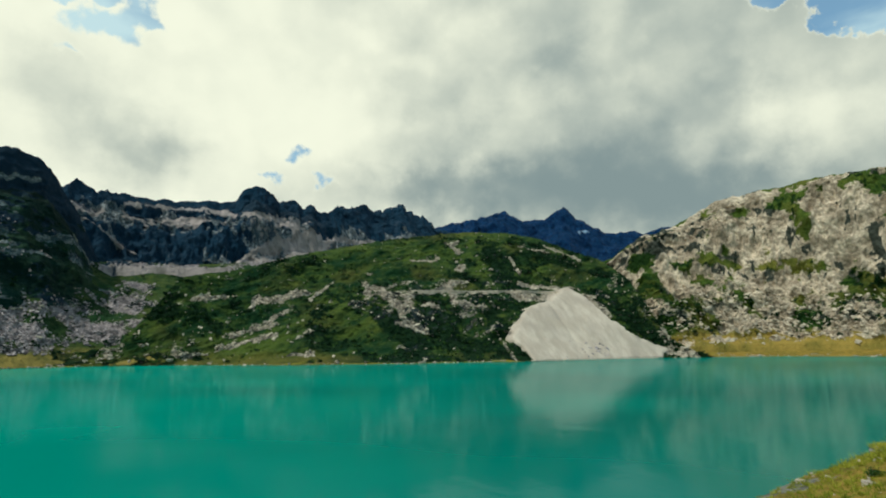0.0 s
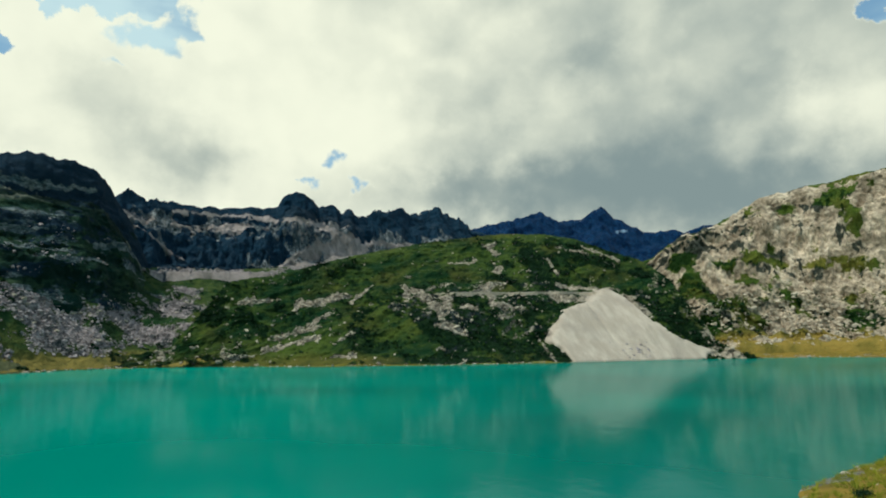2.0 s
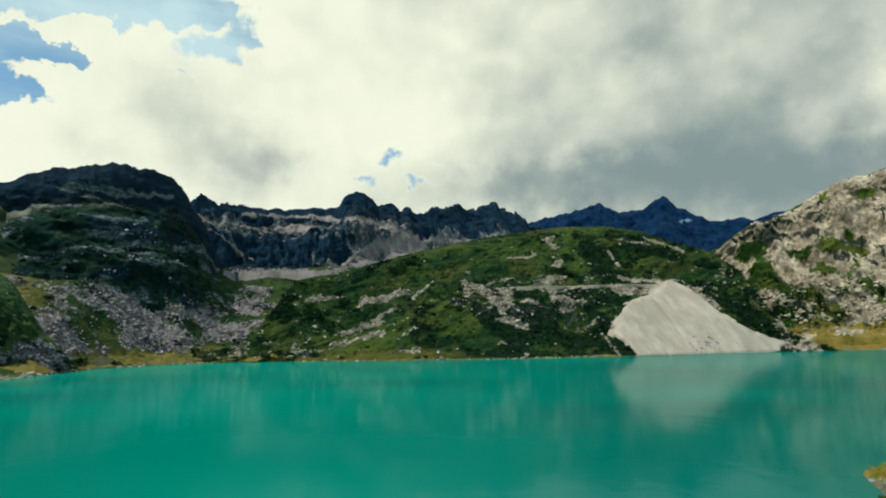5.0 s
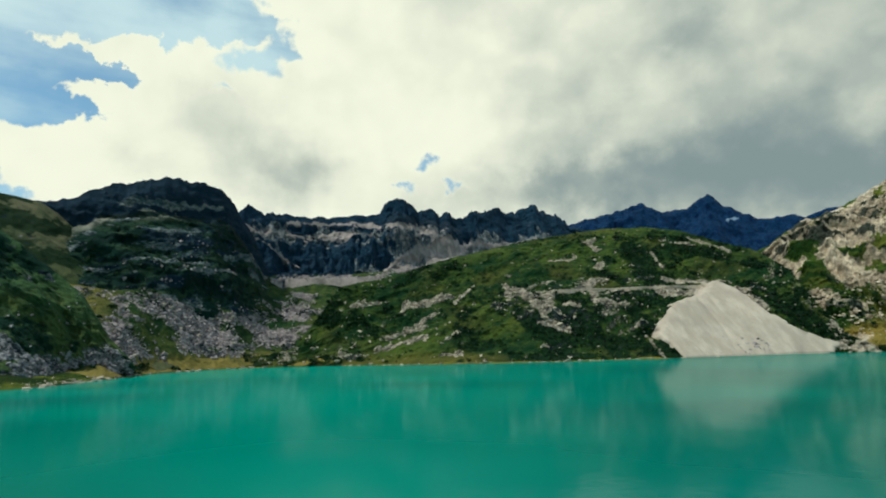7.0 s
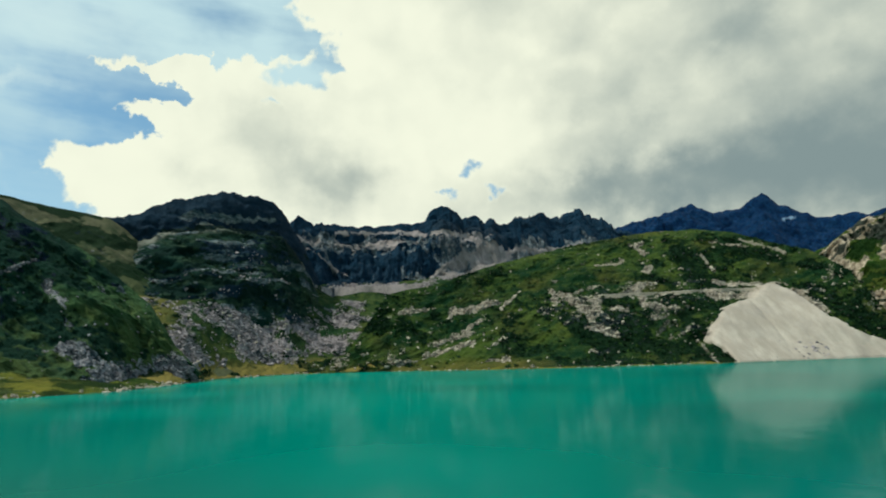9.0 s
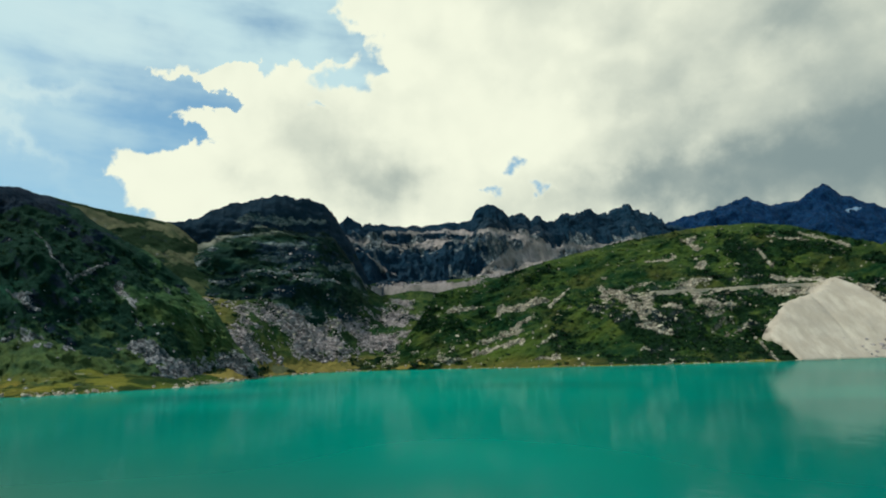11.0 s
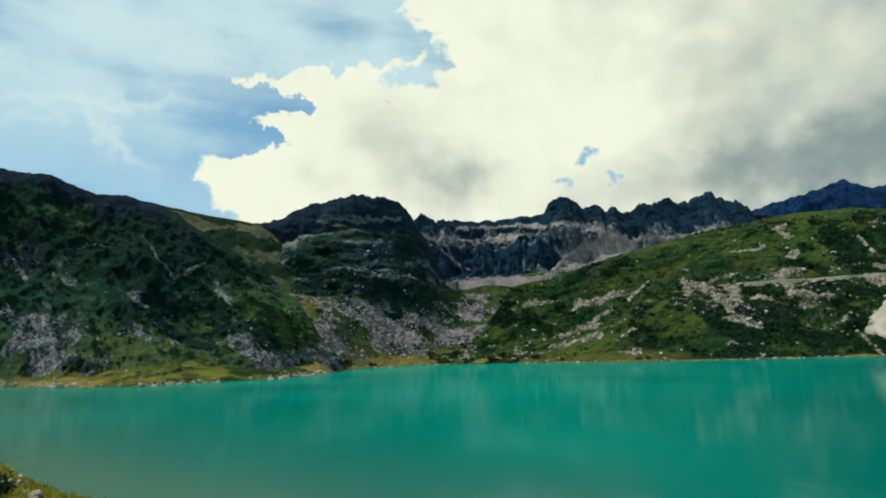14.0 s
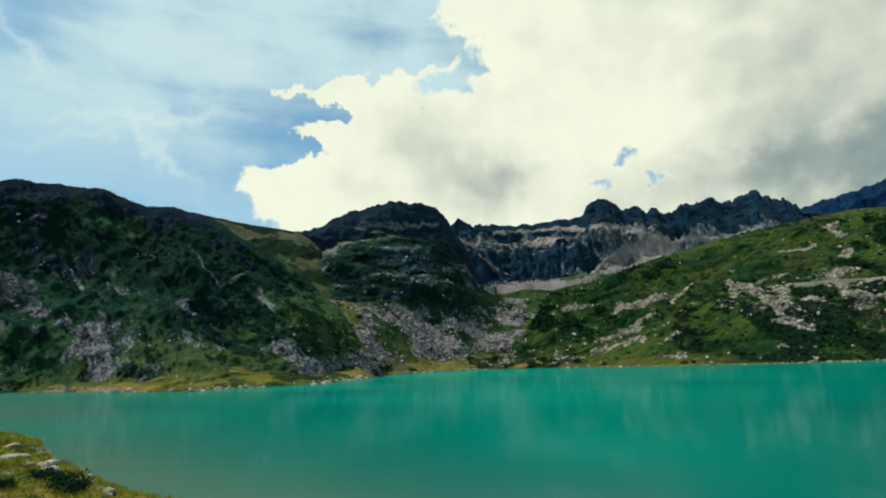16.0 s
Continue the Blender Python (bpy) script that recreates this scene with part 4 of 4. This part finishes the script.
stones("talus_slope", 5600, 0.35, 1.7, lambda f: ease(f["rock"], 0.1, 0.5) * ease(f["p"][:, 2], 2, 6) * (1 - 0.3 * ease(f["v"], 0.6, 0.95)), "pinkish grey talus blocks strewn over the valley slope", 31, M_TALUSROCK)
stones("cirque_mountain", 1600, 0.6, 2.2, lambda f: 1 - ease(f["v"], 0.10, 0.2), "pinkish grey blocks at the foot of the cirque wall", 37, M_TALUSROCK)
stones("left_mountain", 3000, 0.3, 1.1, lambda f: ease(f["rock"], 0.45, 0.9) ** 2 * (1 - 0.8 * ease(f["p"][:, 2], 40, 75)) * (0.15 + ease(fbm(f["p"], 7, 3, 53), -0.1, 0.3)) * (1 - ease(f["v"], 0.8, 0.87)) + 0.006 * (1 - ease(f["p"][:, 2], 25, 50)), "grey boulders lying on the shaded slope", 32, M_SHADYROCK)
stones("hill", 4200, 0.3, 1.8, lambda f: (ease(f["rock"], 0.35, 0.8) + 0.012) * (scree_depth(f["p"]) < -1), "pale boulders scattered over the green hill", 33, M_BOULDER)
stones("right_mountain", 3000, 0.5, 3.0, lambda f: (1 - ease(f["v"], 0.35, 0.5)) * ease(f["v"], 0.0, 0.04) * (0.3 + ease(f["rock"], 0.3, 0.8)), "pale granite boulders below the cliffs", 34, M_GRANITE)
stones("buttress_mountain", 300, 0.4, 1.6, lambda f: (1 - ease(f["v"], 0.3, 0.6)) * ease(f["rock"], 0.3, 0.7), "grey boulders below the dark buttress", 35, M_TALUSROCK)


def shrub_kinds(count, leaves, seed):
    """Low bushes of loose leaf clumps."""
    rng = np.random.default_rng(seed)
    out = []
    for i in range(count):
        c = rng.normal(0, 1, (leaves, 3))
        c /= np.linalg.norm(c, axis=1)[:, None]
        c *= rng.uniform(0.45, 1.0, (leaves, 1))
        c[:, 2] = np.abs(c[:, 2]) * 0.75
        a, b = rng.normal(0, 0.24, (leaves, 3)), rng.normal(0, 0.24, (leaves, 3))
        v = np.stack([c - a, c + b, c + a - 0.4 * b, c - b * 1.1], 1).reshape(-1, 3)
        out.append((v, np.arange(leaves * 4).reshape(-1, 4)))
    return out


SHRUBS = shrub_kinds(6, 26, 9)


def shrubs(form, count, lo, hi, weight, label, seed, material=M_SHRUB):
    p, rng = choose(form, count, weight, seed)
    scatter("shrubs", p, spread(rng, count, lo, hi), SHRUBS, material, label, "shrubs", seed, tilt=0.12)


shrubs("hill", 4600, 0.5, 2.0, lambda f: (ease(f["dark"], 0.2, 0.7) + 0.13 * ease(fbm(f["p"], 22, 3, 50), 0.1, 0.4) + 0.008) * (1 - ease(f["rock"], 0.5, 0.8)) * (scree_depth(f["p"]) < -0.5) * ease(f["p"][:, 0], -92, -55), "dark dwarf pine and alder scrub on the hill", 41)
shrubs("hill", 3400, 0.4, 1.4, lambda f: (ease(f["dark"], 0.1, 0.5) * 0.3 + 0.2 * ease(fbm(f["p"], 22, 3, 51), 0.0, 0.4)) * (1 - ease(f["rock"], 0.5, 0.8)) * (scree_depth(f["p"]) < -0.5) * ease(f["p"][:, 0], -92, -55), "low green alder bushes on the hill", 42, M_ALDER)
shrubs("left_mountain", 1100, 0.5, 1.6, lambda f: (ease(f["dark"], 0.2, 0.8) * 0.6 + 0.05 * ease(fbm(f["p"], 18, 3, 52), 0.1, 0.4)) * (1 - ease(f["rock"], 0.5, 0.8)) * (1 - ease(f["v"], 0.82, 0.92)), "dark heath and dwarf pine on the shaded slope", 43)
shrubs("right_mountain", 1300, 0.7, 2.6, lambda f: (1 - ease(f["v"], 0.4, 0.55)) * ease(f["v"], 0.05, 0.12) * (0.25 + ease(f["dark"], 0.2, 0.7)) + ease(f["dark"], 0.4, 0.8) * 0.3, "dark shrubs between pale granite boulders", 44)
shrubs("talus_slope", 800, 0.6, 2.0, lambda f: 1.5 * ease(f["dark"], 0.2, 0.7) + 0.05 * ease(f["p"][:, 2], 6, 12), "dark dwarf pine scrub among talus blocks", 45)
shrubs("buttress_mountain", 350, 0.7, 2.0, lambda f: (1 - ease(f["rock"], 0.3, 0.6)) * (1 - ease(f["v"], 0.5, 0.8)), "dark scrub on grassy ledges", 46)


# ---- the near banks ----
def bank_points(count, x0, x1, y0, y1, seed, least=0.3):
    rng = np.random.default_rng(seed)
    x, y = rng.uniform(x0, x1, count * 5), rng.uniform(y0, y1, count * 5)
    z, sd = ground_height(x, y)
    keep = np.nonzero(sd > least)[0][:count]
    return np.stack([x, y, z], 1)[keep], rng


def tussocks(count, blades, seed):
    rng = np.random.default_rng(seed)
    out = []
    for i in range(count):
        root = rng.normal(0, 0.28, (blades, 2))
        lean = root * 1.1 + rng.normal(0, 0.25, (blades, 2))
        h = rng.uniform(0.5, 1.1, blades)
        side = rng.normal(0, 1, (blades, 2))
        side *= 0.07 / np.linalg.norm(side, axis=1)[:, None]
        v = np.stack([np.column_stack([root - side, 0 * h - 0.1]), np.column_stack([root + side, 0 * h - 0.1]), np.column_stack([root + lean * 0.55 + side * 0.7, h * 0.65]), np.column_stack([root + lean, h])], 1)
        out.append((v.reshape(-1, 3), np.arange(blades * 4).reshape(-1, 4)))
    return out


TUSSOCKS = tussocks(5, 16, 3)
for bank, (x0, x1, y0, y1) in enumerate(((-96, -14, -4, 58), (24, 92, 18, 74))):
    p, rng = bank_points(7000, x0, x1, y0, y1, 60 + bank)
    tall = rng.uniform(0.2, 0.6, len(p)) * (0.6 + 0.5 * ease(fbm(p, 7, 3, 64), -0.3, 0.4))
    scatter("grass", p, tall, TUSSOCKS, M_BLADE, "long yellow-green grass on the lake bank", "grass", 62 + bank, tilt=0.1)
    p, rng = bank_points(420, x0, x1, y0, y1, 70 + bank, 0.1)
    scatter("stones", p, spread(rng, len(p), 0.08, 0.5), STONES, M_BOULDER, "small pale stones in the bank's grass", "stones", 72 + bank)


def shore_stones():
    rng = np.random.default_rng(77)
    pts = []
    for i in range(20):
        (x0, y0), (x1, y1) = SHORE[i], SHORE[i + 1]
        n = int(math.hypot(x1 - x0, y1 - y0) * (7.0 if x0 < -100 else 3.5))
        t = rng.random((n, 1))
        pts.append(np.array([[x0, y0]]) * (1 - t) + np.array([[x1, y1]]) * t + rng.normal(0, 4.0, (n, 2)) + (0, 1.5))
    xy = np.concatenate(pts)
    z, sd = ground_height(xy[:, 0], xy[:, 1])
    ok = (sd > -0.8) & (fbm(np.column_stack([xy, 0 * z]), 14, 3, 78) > -0.15)
    p = np.column_stack([xy, np.maximum(z, -0.1)])[ok]
    scatter("stones", p, spread(rng, len(p), 0.15, 0.9), STONES, M_BOULDER, "pale stones strewn along the far shore", "stones", 79)


shore_stones()


def boulder_mesh(seed):
    """An angular block with worn edges."""
    v, f = stone_meshes(1, 16, seed)[0]
    bm = bmesh.new()
    made = [bm.verts.new(c) for c in v]
    for tri in f:
        bm.faces.new([made[i] for i in tri])
    bmesh.ops.bevel(bm, geom=bm.edges[:], offset=0.07, segments=1, affect="EDGES")
    me = bpy.data.meshes.new("boulder")
    bm.to_mesh(me)
    bm.free()
    me.materials.append(M_BOULDER)
    me.update()
    return me


BOULDERS = [boulder_mesh(s_) for s_ in (11, 12, 13, 14, 15)]


def set_boulder(x, y, size, rng, label, group, sink=0.25):
    z = max(float(ground_height(np.array([x]), np.array([y]))[0][0]), -0.4)
    ob = new("boulder", BOULDERS[rng.randrange(5)])
    ob.matrix_world = pose(x, y, z + size * sink, rng.uniform(-15, 15), rng.uniform(-15, 15), rng.uniform(0, 360)) @ Matrix.Diagonal((size * rng.uniform(0.9, 1.5), size, size * rng.uniform(0.55, 0.9), 1))
    tagged(ob, label, "boulder", group)


def shore_boulders():
    rng = random.Random(8)
    for i in range(21):
        (x0, y0), (x1, y1) = SHORE[i], SHORE[i + 1]
        n = int(math.hypot(x1 - x0, y1 - y0) / (5.5 if -230 < x0 < -110 else 9))
        for j in range(n):
            t = rng.random()
            size = 0.5 + 1.4 * rng.random() ** 2
            set_boulder(x0 + (x1 - x0) * t + rng.uniform(-3, 3), y0 + (y1 - y0) * t + rng.uniform(-2, 3), size, rng,
                        "large pale boulder at the water's edge" if size > 1.1 else "small pale stone at the water's edge", "boulders along the shore")
    for x, y, size in ((-52, 22, 0.9), (-49, 23, 1.0), (-55, 25, 1.0), (-46, 21, 0.7), (-41, 19, 0.6), (-38, 17, 0.45), (-34, 15, 0.4), (-60, 28, 0.9), (-45, 17, 0.5), (35, 36, 0.35), (42, 42, 0.5), (47, 45, 0.5)):
        set_boulder(x, y, size, rng, "pale flat rock lying in the bank's grass", "rocks on the near banks", 0.1)


shore_boulders()


def bank_shrub(seed, leaves):
    """A low bush: bent stems and many small leaves."""
    rng = np.random.default_rng(seed)
    root = tagged(new("shrub"), "dense dark green shrub growing on the grassy bank", "shrub", "shrubs on the near banks")
    verts, faces, tips = [], [], []
    for i in range(16):
        a, out = rng.uniform(0, 6.28), rng.uniform(0.35, 0.95)
        tip = np.array([math.cos(a) * out, math.sin(a) * out, rng.uniform(0.35, 0.85)])
        mid = tip * (0.45, 0.45, 0.65)
        tips += [tip, mid * 1.2]
        ring = []
        for pt, r in ((np.zeros(3) - (0, 0, 0.15), 0.035), (mid, 0.025), (tip, 0.01)):
            for c in range(4):
                verts.append(pt + r * np.array([math.cos(c * 1.57), math.sin(c * 1.57), 0]))
        b = len(verts) - 12
        for lev in (0, 4):
            for c in range(4):
                faces.append([b + lev + c, b + lev + (c + 1) % 4, b + lev + 4 + (c + 1) % 4, b + lev + 4 + c])
    stems = mesh_object("stems", np.array(verts), faces, M_TALUSROCK)
    tips = np.array(tips)
    c = tips[rng.integers(0, len(tips), leaves)] + rng.normal(0, 0.16, (leaves, 3))
    c[:, 2] = np.abs(c[:, 2]) + 0.02
    a, b = rng.normal(0, 0.045, (leaves, 3)), rng.normal(0, 0.045, (leaves, 3))
    v = np.stack([c - a, c + b, c + a, c - b], 1).reshape(-1, 3)
    foliage = mesh_object("foliage", v, np.arange(leaves * 4).reshape(-1, 4), M_SHRUB if seed % 2 else M_ALDER)
    for ob in (stems, foliage):
        ob.parent = root
    return root


def bank_shrubs():
    rng = random.Random(4)
    kinds = [bank_shrub(21, 1100), bank_shrub(22, 1100)]
    spots = [(-38, 14, 1.0, 0), (-36.5, 13.2, 0.9, 0), (-32, 10.5, 0.9, 0), (-30.5, 10, 0.8, 0), (-45, 15, 1.0, 0), (-34, 9, 0.6, 0), (-27, 8.5, 0.6, 1), (-25.5, 8.8, 0.55, 1), (-26, 7.5, 0.6, 1), (-28, 7.2, 0.5, 1), (-24.5, 9.3, 0.5, 1),
             (-30, 7.5, 0.5, 1), (34, 39, 0.55, 0), (35.5, 39.6, 0.6, 0), (36, 37, 0.6, 0), (35, 36.2, 0.5, 0), (31, 38, 0.35, 1), (44, 43, 0.6, 1)]
    done = set()
    for x, y, size, kind in spots:
        z = float(ground_height(np.array([float(x)]), np.array([float(y)]))[0][0])
        m = pose(x, y, z - 0.03, 0, 0, rng.uniform(0, 360)) @ Matrix.Diagonal((size, size, size * rng.uniform(0.8, 1.0), 1))
        if kind in done:
            ob = copy_thing(kinds[kind], m)
            ob.matrix_basis = m
        else:
            kinds[kind].matrix_basis = m
            done.add(kind)


bank_shrubs()


# loose blocks low on the scree, and a snow patch below the far summit
stones("hill", 150, 0.9, 2.2, lambda f: np.exp(-((f["p"][:, 0] - 222) / 16) ** 2 - ((f["p"][:, 2] - 5) / 6) ** 2) * (scree_depth(f["p"]) > 1), "dark loose blocks low on the pale scree", 36, M_TALUSROCK)


def make_snow():
    g, nr = FORMS["far_mountain"]["grid"], FORMS["far_mountain"]["normals"]
    p = g.reshape(-1, 3)
    depth = strokes([(1020, 405, 1062, 418, 7)], p, 88)
    q = p + nr.reshape(-1, 3) * (-3 + 6 * depth)[:, None]
    f = grid_faces(g.shape[1], g.shape[0])
    f = f[(depth > 0.06)[f].all(1)]
    used, f = np.unique(f, return_inverse=True)
    m, k, shader = surface("old_snow", 0.6)
    where = k.add("ShaderNodeTexCoord").outputs["Object"]
    k.put(shader.inputs["Base Color"], k.mix(k.noise(where, 0.1), rgb(0.10, 0.16, 0.23), rgb(0.18, 0.25, 0.33)))
    tagged(mesh_object("snow_patch", q[used], f.reshape(-1, 4), m), "small patch of old snow below the pointed summit", "snow", kind="structure")


make_snow()


# ---- single large boulders and dwarf pines on the slopes ----
def slope_boulders(form, count, lo, hi, weight, label, group, seed):
    p, rng = choose(form, count, weight, seed)
    pick = random.Random(seed)
    for x, y, z in p:
        size = pick.uniform(lo, hi)
        ob = new("boulder", BOULDERS[pick.randrange(5)])
        ob.matrix_world = pose(x, y, z + 0.15 * size, pick.uniform(-20, 20), pick.uniform(-20, 20), pick.uniform(0, 360)) @ Matrix.Diagonal((size * pick.uniform(0.9, 1.5), size, size * pick.uniform(0.6, 0.9), 1))
        tagged(ob, label, "boulder", group)


slope_boulders("right_mountain", 48, 1.6, 3.6, lambda f: (1 - ease(f["v"], 0.3, 0.42)) * ease(f["v"], 0.05, 0.1), "big angular pale granite boulder below the cliffs", "boulders below the cliffs", 91)
slope_boulders("hill", 36, 1.2, 2.4, lambda f: ease(f["rock"], 0.4, 0.8) * (scree_depth(f["p"]) < -2), "angular pale boulder lying on the green hill", "boulders on the hill", 92)
slope_boulders("talus_slope", 40, 1.1, 2.0, lambda f: ease(f["rock"], 0.3, 0.6) * ease(f["p"][:, 2], 4, 8) * (1 - ease(f["v"], 0.5, 0.9)), "large angular talus block on the valley slope", "large talus blocks", 93)


def dwarf_pines(form, count, lo, hi, weight, label, group, seed):
    p, rng = choose(form, count, weight, seed)
    pick = random.Random(seed)
    first = bank_shrub(23, 900)
    first.name = "dwarf_pine"
    tagged(first, label, "dwarf pine", group)
    for i, (x, y, z) in enumerate(p):
        size = pick.uniform(lo, hi)
        m = pose(x, y, z - 0.1, 0, 0, pick.uniform(0, 360)) @ Matrix.Diagonal((size * 1.2, size * 1.2, size, 1))
        ob = first if i == 0 else copy_thing(first, m)
        ob.matrix_basis = m


dwarf_pines("hill", 90, 1.8, 3.2, lambda f: ease(f["dark"], 0.4, 0.8) * (1 - ease(f["rock"], 0.4, 0.7)) * (scree_depth(f["p"]) < -2) * ease(f["p"][:, 0], -92, -55), "dark dwarf pine spreading over the hillside", "dwarf pines on the hill", 94)
dwarf_pines("right_mountain", 40, 1.6, 3.0, lambda f: ease(f["dark"], 0.3, 0.7) * (1 - ease(f["v"], 0.5, 0.6)) + 0.02 * (1 - ease(f["v"], 0.3, 0.45)) * ease(f["v"], 0.06, 0.12), "dark dwarf pine below the pale cliffs", "dwarf pines below the cliffs", 95)
